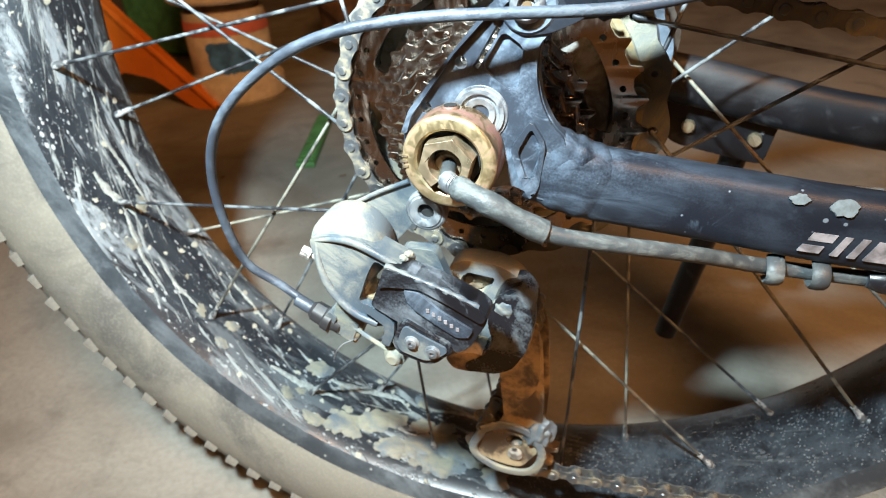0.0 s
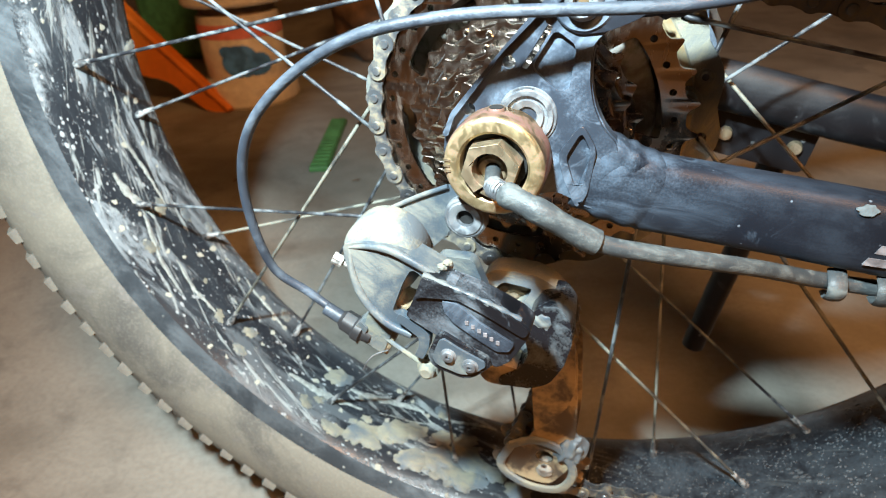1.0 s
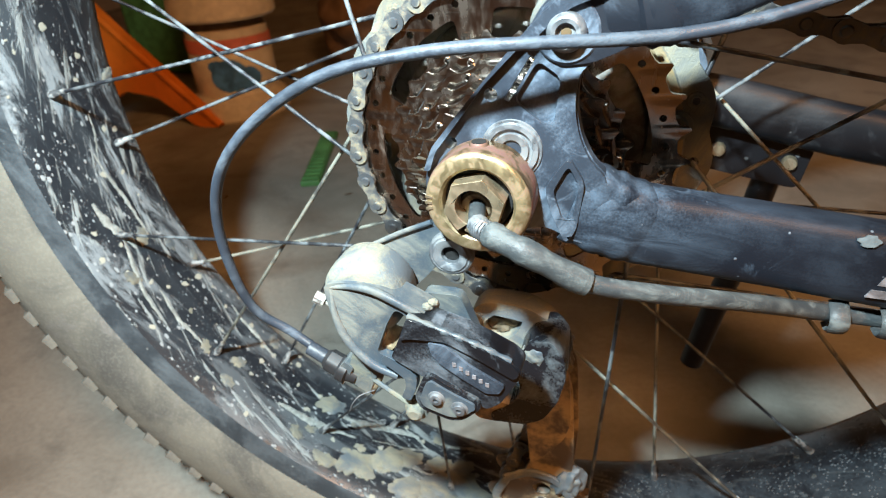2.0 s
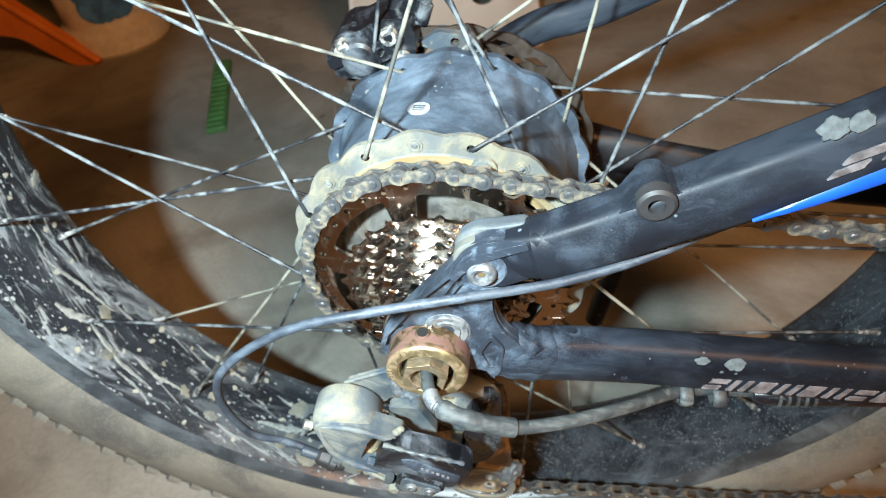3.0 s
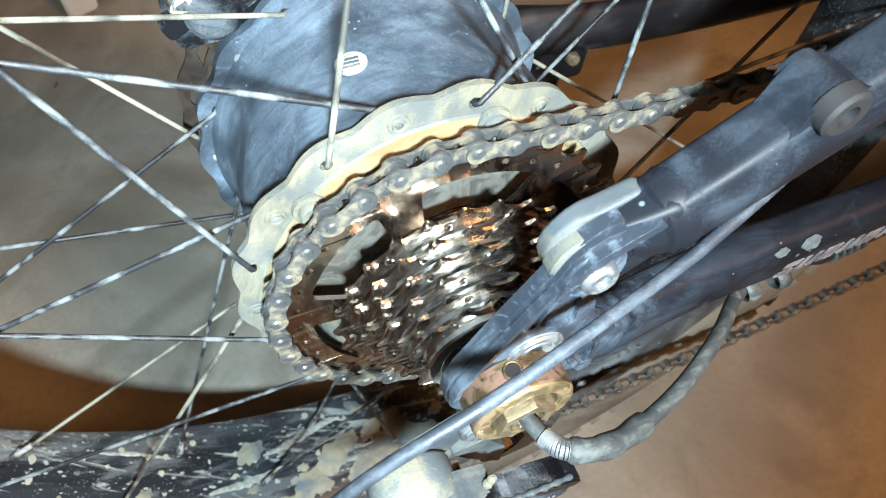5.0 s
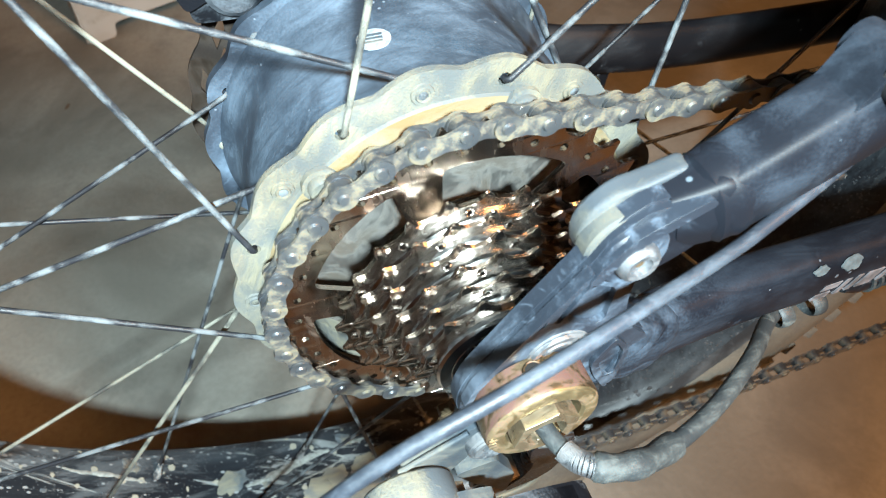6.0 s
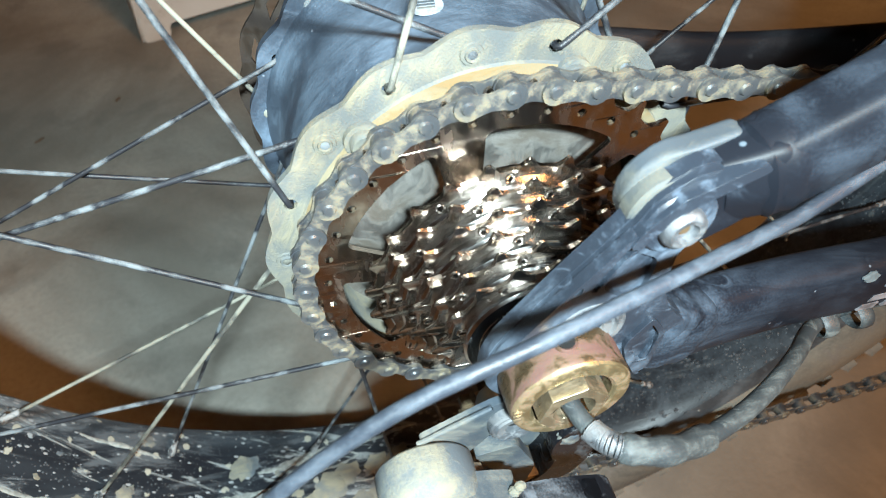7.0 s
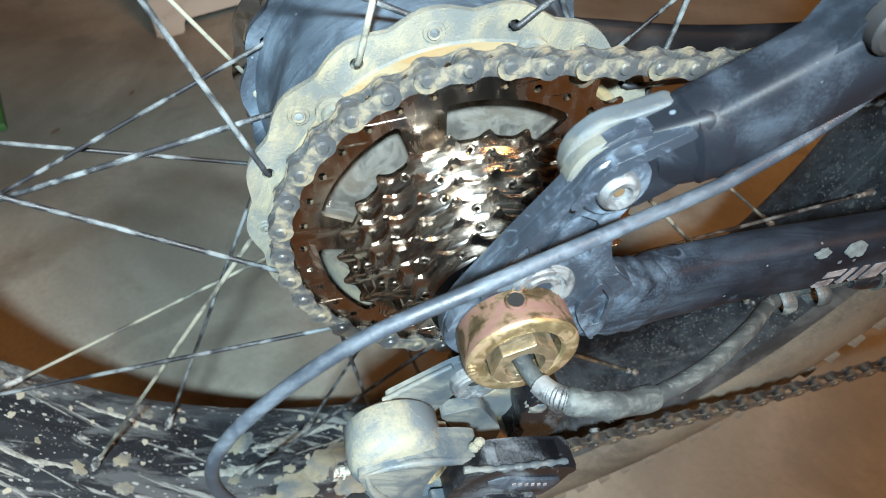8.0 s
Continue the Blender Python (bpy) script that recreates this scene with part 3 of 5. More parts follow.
def build_freewheel():
    wins = [sector(0.0405, 0.0565, a, a + 45, 4.0) for a in (50.5 - 60 * 0, 112.0, 174.0, 235.0, 296.0, 355.0)]
    big = cog_mesh(34, -0.055, wins, 0.0612, 34, 0.0015, 0.030, 120.0)
    big = part("freewheel", big, M_COG, bike, "large nickel-plated cog of a freewheel, tinted with the brown floor's reflection", bevel=0.0003)
    row = ((24, -0.0625, 0.5), (22, -0.0672, 9), (20, -0.0719, 1), (18, -0.0766, 14), (16, -0.0813, 5), (14, -0.0860, 11))
    for teeth, y, turn in row:
        rp = 0.0127 / 2 / math.sin(math.pi / teeth)
        bm = cog_mesh(teeth, y, (), rp - 0.0044, teeth // 2, 0.0008, min(0.022, rp - 0.012), turn, 0.0018, 0.66)
        for q in range(teeth // 2):
            x, z = polar(rp - 0.0044, turn + 360 / (teeth // 2) * q)
            lathe([(0.0007, y - 0.0008), (0.0008, y - 0.0014), (0.0012, y - 0.0015), (0.0016, y - 0.0012), (0.0017, y - 0.0009)], 10, x, z, bm=bm)
        part("cog", bm, M_COG_SMALL, big, "", 8.0, 0.00022)
        nxt = 0.0127 / 2 / math.sin(math.pi / (teeth - 2))
        up = 0.0022
        part("spacer", lathe([(nxt - 0.012, y - 0.0045), (nxt - 0.0042 + up, y - 0.0042), (nxt - 0.0034 + up, y - 0.0034), (nxt - 0.0030 + up, y - 0.0005), (nxt - 0.012, y - 0.0005)], 64, closed=True), M_SPACER, big)
    part("spacer", lathe([(0.028, -0.0622), (0.0395, -0.0622), (0.0405, -0.0600), (0.0400, -0.0545), (0.028, -0.0545)], 64, closed=True), M_SPACER, big)
    part("freewheel_body", lathe([(0.0, -0.0915), (0.012, -0.0915), (0.0185, -0.0905), (0.0205, -0.0885), (0.0215, -0.060), (0.026, -0.058), (0.026, -0.048), (0.0, -0.048)], 48), M_SPACER, big, "bright ring at the middle of the freewheel")


build_freewheel()

# ---------------------------------------------------------------- chain
R_COG, R_PULLEY = 0.0127 / 2 / math.sin(math.pi / 34), 0.0127 / 2 / math.sin(math.pi / 11)
UPPER, LOWER = Vector((0.004, -0.104)), Vector((0.017, -0.200))


def tangent(c1, r1, c2, r2):
    """The line that leaves circle 1 and meets circle 2; a radius below zero is passed clockwise."""
    d = c2 - c1
    a = math.atan2(d.y, d.x) + math.acos((r2 - r1) / d.length)
    n = Vector((math.cos(a), math.sin(a)))
    return c1 - r1 * n, c2 - r2 * n


def arc(c, r, p, q, ccw):
    a, b = math.atan2(p.y - c.y, p.x - c.x), math.atan2(q.y - c.y, q.x - c.x)
    if ccw and b < a:
        b += 2 * math.pi
    if not ccw and b > a:
        b -= 2 * math.pi
    n = max(3, int(abs(b - a) / 0.02))
    return [c + r * Vector((math.cos(a + (b - a) * k / n), math.sin(a + (b - a) * k / n))) for k in range(n + 1)]


def chain_path():
    zero = Vector((0.0, 0.0))
    top = Vector(polar(R_COG, 78.0))
    run = Vector((0.978, -0.208))
    leave, meet = tangent(zero, R_COG, UPPER, -R_PULLEY)
    leave2, meet2 = tangent(UPPER, -R_PULLEY, LOWER, R_PULLEY)
    last = LOWER + Vector((0.05, -0.999)) * R_PULLEY
    path = [top + run * 0.42, *arc(zero, R_COG, top, leave, True), *arc(UPPER, R_PULLEY, meet, leave2, False), *arc(LOWER, R_PULLEY, meet2, last, True), last + Vector((0.45, 0.022))]
    # evenly spaced pins, one of them on the cog at 120 degrees
    dist = [0.0]
    for a, b in zip(path, path[1:]):
        dist.append(dist[-1] + (b - a).length)
    want = Vector(polar(R_COG, 120.0))
    k = min(range(len(path)), key=lambda i: (path[i] - want).length)
    first = dist[k] % 0.0127
    pins, i = [], 0
    t = first
    while t < dist[-1]:
        while dist[i + 1] < t:
            i += 1
        f = (t - dist[i]) / (dist[i + 1] - dist[i])
        p = path[i].lerp(path[i + 1], f)
        y = -0.0555 + (0.006 if p.y > -0.09 else -0.0035) * min(1.0, max(0.0, (p.x - 0.03) / (0.35 if p.y > -0.09 else 0.15)))
        pins.append(Vector((p.x, y, p.y)))
        t += 0.0127
    return pins


def link_outline(waist, r):
    out = []
    for cx, a0 in ((0.00635, -125), (-0.00635, 55)):
        for k in range(11):
            a = radians(a0 + 25 * k)
            out.append((cx + r * math.cos(a), r * math.sin(a)))
        out.append((0.0, waist if cx > 0 else -waist))
    return out


def build_chain():
    pins = chain_path()
    base = bmesh.new()
    for p in pins:
        lathe([(0.0, p.y - 0.0042), (0.0015, p.y - 0.0042), (0.0018, p.y - 0.0039), (0.0018, p.y + 0.0039), (0.0015, p.y + 0.0042), (0.0, p.y + 0.0042)], 10, p.x, p.z, bm=base)
    chain = part("chain", base, M_LINK, bike, "grimy bicycle chain with tan dirt between its links")
    meshes = []
    for outer in (True, False):
        y0, y1 = (0.0026, 0.0036) if outer else (0.0015, 0.0025)
        bm = plate(link_outline(0.0027, 0.0042), y0, y1)
        plate(link_outline(0.0027, 0.0042), -y1, -y0, bm=bm)
        if not outer:
            for cx in (-0.00635, 0.00635):
                lathe([(0.0, -0.0016), (0.0038, -0.0015), (0.0038, 0.0015), (0.0, 0.0016)], 12, cx, 0.0, bm=bm)
        else:
            for cx in (-0.00635, 0.00635):
                lathe([(0.0, -0.0045), (0.0017, -0.0044), (0.0022, -0.0036)], 12, cx, 0.0, bm=bm)
        bmesh.ops.recalc_face_normals(bm, faces=bm.faces)
        me = bpy.data.meshes.new("link")
        bm.to_mesh(me)
        bm.free()
        me.materials.append(M_LINK if outer else M_LINK_GREY)
        me.shade_smooth()
        me.set_sharp_from_angle(angle=radians(40))
        meshes.append(me)
    for k, (a, b) in enumerate(zip(pins, pins[1:])):
        ob = new("link", meshes[k % 2])
        ob.parent = chain
        d = b - a
        x = d.normalized()
        z = x.cross(Vector((0, 1, 0))).normalized()
        y = z.cross(x)
        ob.matrix_local = Matrix.Translation((a + b) / 2) @ Matrix((x, y, z)).transposed().to_4x4()


build_chain()


# ---------------------------------------------------------------- frame
SCUFFS = ((0.1375, 0.1195, 0.0038), (0.1450, 0.1215, 0.0032), (0.1440, 0.1120, 0.0024))


def build_frame():
    stay = smooth_path([(0.030, -0.0968, -0.0040), (0.040, -0.0958, -0.0075), (0.050, -0.0935, -0.0105), (0.06, -0.0905, -0.0132), (0.10, -0.0865, -0.0195), (0.15, -0.0855, -0.0255), (0.25, -0.0850, -0.0335), (0.40, -0.080, -0.044)], 6)
    ov = []
    for i in range(len(stay)):
        fold = 1.0 + 0.045 * math.sin(i * 1.25) * max(0.0, 1 - i / 20)
        ov.append(((0.0080 + 0.0016 * min(1, i / 12)) * fold, (0.0128 + 0.0018 * min(1.0, i / 10)) * fold))
    frame_ob = part("chainstay", sweep(stay, 0, 40, oval=ov, square=3.0), M_STAY, bike, "flattened black chainstay with grey dust and worn lettering")
    stay = smooth_path([(0.0400, -0.0978, 0.0608), (0.0500, -0.0985, 0.0632), (0.06, -0.0985, 0.0662), (0.10, -0.0985, 0.0842), (0.15, -0.0980, 0.1085), (0.25, -0.094, 0.160), (0.40, -0.082, 0.239)], 6)
    ov = [(0.0098, 0.0119) if i > 8 else (0.0070 + 0.0028 * i / 8, 0.0104 + 0.0015 * i / 8) for i in range(len(stay))]
    facets = rounded([(1.08, 0.0), (0.80, 1.0), (-0.80, 1.0), (-1.08, 0.0), (-0.80, -1.0), (0.80, -1.0)], 0.28, 4)
    seat = part("seatstay", sweep(stay, 0, 40, oval=ov, section=facets), M_FRAME, bike, "black seatstay with a blue stripe and worn lettering")
    # rack boss across the top of the seatstay
    boss = lathe([(0.0, -0.1020), (0.0030, -0.1035), (0.0032, -0.1085), (0.0056, -0.1093), (0.0063, -0.1081), (0.0063, -0.1005), (0.0060, -0.090), (0.0045, -0.0905), (0.0, -0.0897)], 32, 0.0898, 0.0922)
    lathe([(0.0, -0.1030), (0.0014, -0.1035), (0.0016, -0.1055), (0.0026, -0.1055)], 16, 0.0898, 0.0922, bm=boss)
    gusset = rounded([(0.0690, 0.0790), (0.0790, 0.0868), (0.0828, 0.0935), (0.0858, 0.0972), (0.0900, 0.0984), (0.0945, 0.0968), (0.0985, 0.0950), (0.1080, 0.0985), (0.1060, 0.0860), (0.0780, 0.0740)], 0.004)
    part("gusset", plate(gusset, -0.1060, -0.0915), M_FRAME, seat, "forged saddle of the rack boss", 60, 0.0032)
    part("rack_boss", boss, M_FRAME, seat, "threaded rack boss")
    part("boss_ring", lathe([(0.0029, -0.1072), (0.0030, -0.1097), (0.0056, -0.1099), (0.0068, -0.1090), (0.0070, -0.1045), (0.0060, -0.1040)], 32, 0.0898, 0.0922), M_RUBBER, seat, "black ring round the thread")
    # dropout plate: a web with a pocket in its face
    outline = [(-0.0205, 0.0100), (-0.0165, 0.0190), (0.0014, 0.0405), (0.0170, 0.0580), (0.0215, 0.0660), (0.0330, 0.0720), (0.0430, 0.0700), (0.0445, 0.0530), (0.0380, 0.0490),
               (0.0325, 0.0440), (0.0317, 0.0324), (0.0338, 0.0223), (0.0380, 0.0141), (0.0430, 0.0095), (0.0440, 0.0010), (0.0420, -0.0140), (0.0350, -0.0165), (0.0290, -0.0130), (0.0220, -0.0100),
               (0.0120, -0.0130), (-0.0040, -0.0150), (-0.0160, -0.0090), (-0.0215, 0.0010)]
    slit = rounded([(0.0086, 0.0352), (0.0172, 0.0492), (0.0189, 0.0484), (0.0104, 0.0344)], 0.0006)
    holes = [circle(0.0042, 0.0366, 0.0023, 18), circle(-0.0104, 0.0196, 0.0023, 18), slit]
    drop = part("dropout", plate(rounded(outline, 0.005), -0.1014, -0.0965, holes), M_DROPOUT, bike, "forged dropout plate coated with blue-grey dust", bevel=0.0010)
    pocket = rounded([(0.0118, 0.0350), (0.0196, 0.0476), (0.0268, 0.0425), (0.0250, 0.0282), (0.0216, 0.0271), (0.0166, 0.0308)], 0.0025)
    part("face", plate(rounded([(x * 0.985 + 0.0001, z * 0.985 + 0.0002) for x, z in outline], 0.005), -0.1036, -0.1008, holes[:2] + [pocket, slit]), M_DROPOUT, drop, bevel=0.0009)
    rib = rounded([(-0.0203, 0.0100), (-0.0165, 0.0190), (0.0014, 0.0405), (0.0165, 0.0575), (0.0180, 0.0560), (0.0024, 0.0402), (-0.0028, 0.0332), (-0.0155, 0.0168), (-0.0178, 0.0100)], 0.0015)
    part("rib", plate(rib, -0.1066, -0.1030), M_DROPOUT, drop, bevel=0.0012)
    # socket of the chainstay, with a pocket in its face, and the pressed neck of the tube
    sock = rounded([(0.0300, 0.0172), (0.0223, 0.0057), (0.0243, -0.0032), (0.0298, -0.0158), (0.0335, -0.0100), (0.0358, 0.0078)], 0.003)
    dent = rounded([(0.0302, 0.0138), (0.0252, 0.0043), (0.0285, -0.0062), (0.0318, -0.0055), (0.0338, 0.0068)], 0.002)
    part("socket", plate(sock, -0.1054, -0.1020, [dent]), M_DROPOUT, drop, "raised socket with a shallow pocket", bevel=0.0009)
    line = smooth_path([(0.0315, -0.0972, 0.0004), (0.0345, -0.0968, -0.0006), (0.0400, -0.0958, -0.0042), (0.0460, -0.0943, -0.0075), (0.0530, -0.0922, -0.0112)], 6)
    girth = [(0.0058 + 0.0022 * min(1.0, i / 9) + 0.00025 * math.sin(i * 0.95), 0.0122 + 0.0018 * min(1, i / 14) + 0.0003 * math.sin(i * 0.95 + 0.6)) for i in range(len(line))]
    part("neck", sweep(line, 0, 40, oval=girth, square=4.0), M_STAY, drop, "folded neck of the chainstay", 60)
    # countersunk washer and bolt above the axle
    bm = lathe([(0.0, -0.1030), (0.0030, -0.1030), (0.0036, -0.1045), (0.0058, -0.1050), (0.0062, -0.1040), (0.0072, -0.1040), (0.0076, -0.1052), (0.0092, -0.1052), (0.0096, -0.1042), (0.0104, -0.1042), (0.0108, -0.1030)], 40, 0.0109, 0.0182)
    part("washer", bm, M_BOLT_DUSTY, drop, "stacked bright washers")
    # forged tang between dropout and seatstay, with a dusty rounded lug behind it
    lug = [(0.0300 + x, 0.0588 + z) for x, z in (polar(0.0132, 84 + 16 * k) for k in range(11))] + [(0.0300, 0.0500), (0.0500, 0.0580), (0.0495, 0.0690), (0.0462, 0.0742)]
    part("lug", plate(lug, -0.0968, -0.0900), M_LUG, drop, "rounded lug caked with cream dust", bevel=0.0020)
    tang = rounded([(0.0175, 0.0540), (0.0200, 0.0590), (0.0262, 0.0640), (0.0400, 0.0690), (0.0510, 0.0730), (0.0560, 0.0590), (0.0460, 0.0512), (0.0360, 0.0470), (0.0260, 0.0460)], 0.003)
    part("tang", plate(tang, -0.1046, -0.0962), M_FRAME, drop, "forged flat tang below the seatstay", bevel=0.0016)
    ledge = rounded([(0.0150, 0.0540), (0.0180, 0.0590), (0.0262, 0.0665), (0.0380, 0.0706), (0.0455, 0.0728), (0.0475, 0.0700), (0.0410, 0.0676), (0.0300, 0.0635), (0.0215, 0.0570), (0.0175, 0.0520)], 0.0014)
    part("tang_ledge", plate(ledge, -0.1072, -0.0990), M_DROPOUT, drop, "worn ledge along the tang", bevel=0.0012)
    bm = lathe([(0.0120, -0.0960), (0.0121, -0.1006), (0.0114, -0.1016), (0.0100, -0.1018)], 48, 0.0285, 0.0566)
    part("rear_boss", bm, M_LUG, drop, "round boss under cream dust")
    bm = lathe([(0.0100, -0.1030), (0.0099, -0.1047), (0.0092, -0.1054), (0.0, -0.1054)], 40, 0.0285, 0.0566)
    part("boss", bm, M_DROPOUT, drop)
    bm = lathe([(0.0, -0.1070), (0.0028, -0.1070), (0.0031, -0.1088), (0.0044, -0.1090), (0.0055, -0.1082), (0.0060, -0.1068), (0.0060, -0.1050)], 32, 0.0285, 0.0565)
    part("bolt", bm, M_BOLT_DUSTY, drop, "round-headed bolt with mud in its socket")
    part("mud", lathe([(0.0, -0.1074), (0.0013, -0.1073), (0.0019, -0.1068)], 16, 0.0285, 0.0565), M_OCHRE, drop, "ochre mud in the bolt socket")
    axis = [Vector((x, -0.0985, z)) for x, z in ((0.0480, 0.0622), (0.0500, 0.0627), (0.0520, 0.0632), (0.0545, 0.0639), (0.0570, 0.0646), (0.0600, 0.0655))]
    bead = [(0.0086, 0.0112), (0.0103, 0.0130), (0.0099, 0.0126), (0.0108, 0.0134), (0.0104, 0.0130), (0.0092, 0.0118)]
    part("weld_bead", sweep(axis, 0, 40, oval=bead, square=2.7), M_FRAME, drop, "lumpy weld bead")
    # lettering on the stays, as plain slanted bars
    def strokes(x, z, y, w, h, slope, marks, parent):
        """One letter-sized mark of slanted strokes."""
        for x0, z0, x1, z1 in marks:
            bm = bmesh.new()
            vs = [bm.verts.new((x + w * u + 0.45 * h * v, y + dy, z + h * v + slope * w * u)) for dy in (0.0, 0.0012) for u, v in ((x0, z0), (x1, z0), (x1, z1), (x0, z1))]
            for f in ((0, 1, 2, 3), (7, 6, 5, 4), (0, 4, 5, 1), (1, 5, 6, 2), (2, 6, 7, 3), (3, 7, 4, 0)):
                bm.faces.new([vs[q] for q in f])
            part("lettering", bm, M_DECAL, parent, smooth=0)

    blocks = ([(0, 0, 0.85, 0.36), (0.05, 0.6, 1, 1)], [(0, 0, 0.30, 1), (0.66, 0, 0.96, 1)], [(0, 0, 0.9, 1)])
    for k in range(9):
        strokes(0.1275 + 0.0108 * k, -0.0315 - 0.0009 * k, -0.09555 + 0.00002 * k, 0.0085, 0.0080, -0.06, blocks[(0, 1, 2, 1, 2, 1, 0, 2, 1)[k]], frame_ob)
    for k in range(6):
        strokes(0.1400 + 0.0135 * k, 0.1020 + 0.0072 * k, -0.1092 + 0.0004 * k, 0.0105, 0.0088, 0.52, blocks[(0, 2, 1, 0, 2, 1)[k]], seat)
    def ragged(r, seed, wide=1.5):
        """A thin flake with an uneven outline, lying in the xy plane."""
        rnd = random.Random(seed)
        wob = [rnd.uniform(0.80, 1.12) for k in range(18)]
        bm = bmesh.new()
        rings = []
        for f, h in ((1.0, -0.0004), (0.94, 0.0002), (0.5, 0.0003)):
            ring = []
            for k in range(36):
                u = k / 2
                w = wob[int(u) % 18] * (1 - u % 1) + wob[(int(u) + 1) % 18] * (u % 1)
                ring.append(bm.verts.new((r * wide * w * f * math.cos(k * math.pi / 18), r * w * f * math.sin(k * math.pi / 18), h)))
            rings.append(ring)
        for p, q in zip(rings, rings[1:]):
            for k in range(36):
                bm.faces.new((p[k], p[(k + 1) % 36], q[(k + 1) % 36], q[k]))
        bm.faces.new(rings[-1])
        return bm

    for x, z, r in ((0.1247, -0.0126, 0.0034), (0.1396, -0.0148, 0.0048)):
        flake = part("chipped_spot", ragged(r * 0.66, int(x * 1000)), M_CHIP, frame_ob)
        flake.matrix_local = Matrix.Translation((x, -0.0946, z + 0.0012)) @ pose(0, 0, 0, 66, 0, 0)
    for k, (x, z, r) in enumerate(SCUFFS):
        flake = part("scuffed_patch", ragged(r, 40 + k, 1.2), M_CHIP, seat, "pale scuffed patch beside the lettering")
        flake.matrix_local = Matrix.Translation((x, -0.1068 + 0.03 * (x - 0.13), z)) @ pose(0, 0, 0, 0, -27, 0) @ pose(0, 0, 0, 76, 0, 0)
    stripe = sweep(smooth_path([(0.122, -0.1078, 0.0845), (0.145, -0.1082, 0.0965), (0.20, -0.1062, 0.1260), (0.30, -0.0990, 0.1780)], 6), 0, 8, oval=[(0.0008, 0.0006 + 0.0036 * min(1, i / 11)) for i in range(19)])
    part("stripe", stripe, M_BLUE, seat, "bright blue stripe")
    return frame_ob


CHAINSTAY = build_frame()


def build_collar():
    cz = 0.003
    bm = lathe([(0.0122, -0.1120), (0.0124, -0.1160), (0.0134, -0.1170), (0.0166, -0.1170), (0.0177, -0.1165), (0.0183, -0.1156), (0.0186, -0.1144), (0.0186, -0.1040), (0.0176, -0.1034), (0.0122, -0.1034)], 72, 0.0015, cz, closed=True, mat=[1, 1, 1, 1, 1, 0, 0, 0, 0, 0])
    collar = part("axle_collar", bm, [M_GOLD, M_GOLD_PINK], bike, "yellow zinc-plated collar round the axle nut")
    # set screw on top
    bm = lathe([(0.0021, 0.003), (0.0022, -0.0006), (0.0030, -0.0009), (0.0034, -0.0003), (0.0034, 0.002)], 24)
    screw = part("set_screw", bm, [M_GOLD], collar)
    screw.matrix_local = Matrix.Translation((0.0010, -0.1085, cz + 0.0186)) @ pose(0, 0, 0, -90, 0, 0)
    # black cap painted as the shade of the screw's socket, no bored hole
    hole = part("socket_shade", lathe([(0.0, -0.0009), (0.0025, -0.0010), (0.0027, 0.002)], 20), M_RECESS_SHADE, collar)
    hole.matrix_local = Matrix.Translation((0.0010, -0.1085, cz + 0.0186)) @ pose(0, 0, 0, -90, 0, 0)
    # hex nut with a slot for the cable
    # black disc behind the nut, coloured as the shade of its recess
    part("nut_recess_shade", lathe([(0.0, -0.1120), (0.0118, -0.1120), (0.0118, -0.1090)], 40, 0.001, cz), M_RECESS_SHADE, collar)
    hexagon = [(x + 0.001, z + cz) for x, z in (polar(0.0108, 60 * k + 12) for k in range(6))]
    bore = [(0.001 + x, cz + z) for x, z in (polar(0.0064, 250 - 17 * k) for k in range(18))]
    jaw = [hexagon[k] for k in (5, 0, 1, 2, 3)] + [(0.001 + polar(0.0106, 236)[0], cz + polar(0.0106, 236)[1])] + bore
    part("nut", plate(jaw, -0.1196, -0.1100), M_NUT, collar, "worn hexagonal axle nut, open towards the cable", bevel=0.0008)
    tooth = [(0.001 + x, cz + z) for x, z in (polar(0.0102, 246), polar(0.0108, 262), polar(0.0104, 278), polar(0.0068, 274), polar(0.0066, 250))]
    part("key", plate(tooth, -0.1185, -0.1100), M_NUT, collar, "keyed tab of the axle washer", bevel=0.0006)
    # stamped marks on the front face
    for a in (172, 180, 188):
        m = box((0.0142, -0.1174, -0.0004), (0.0166, -0.1168, 0.0004))
        ob = part("stamp", m, M_NUT, collar, smooth=0)
        ob.matrix_local = Matrix.Translation((0, 0, cz)) @ pose(0, 0, 0, 0, -a, 0)


build_collar()


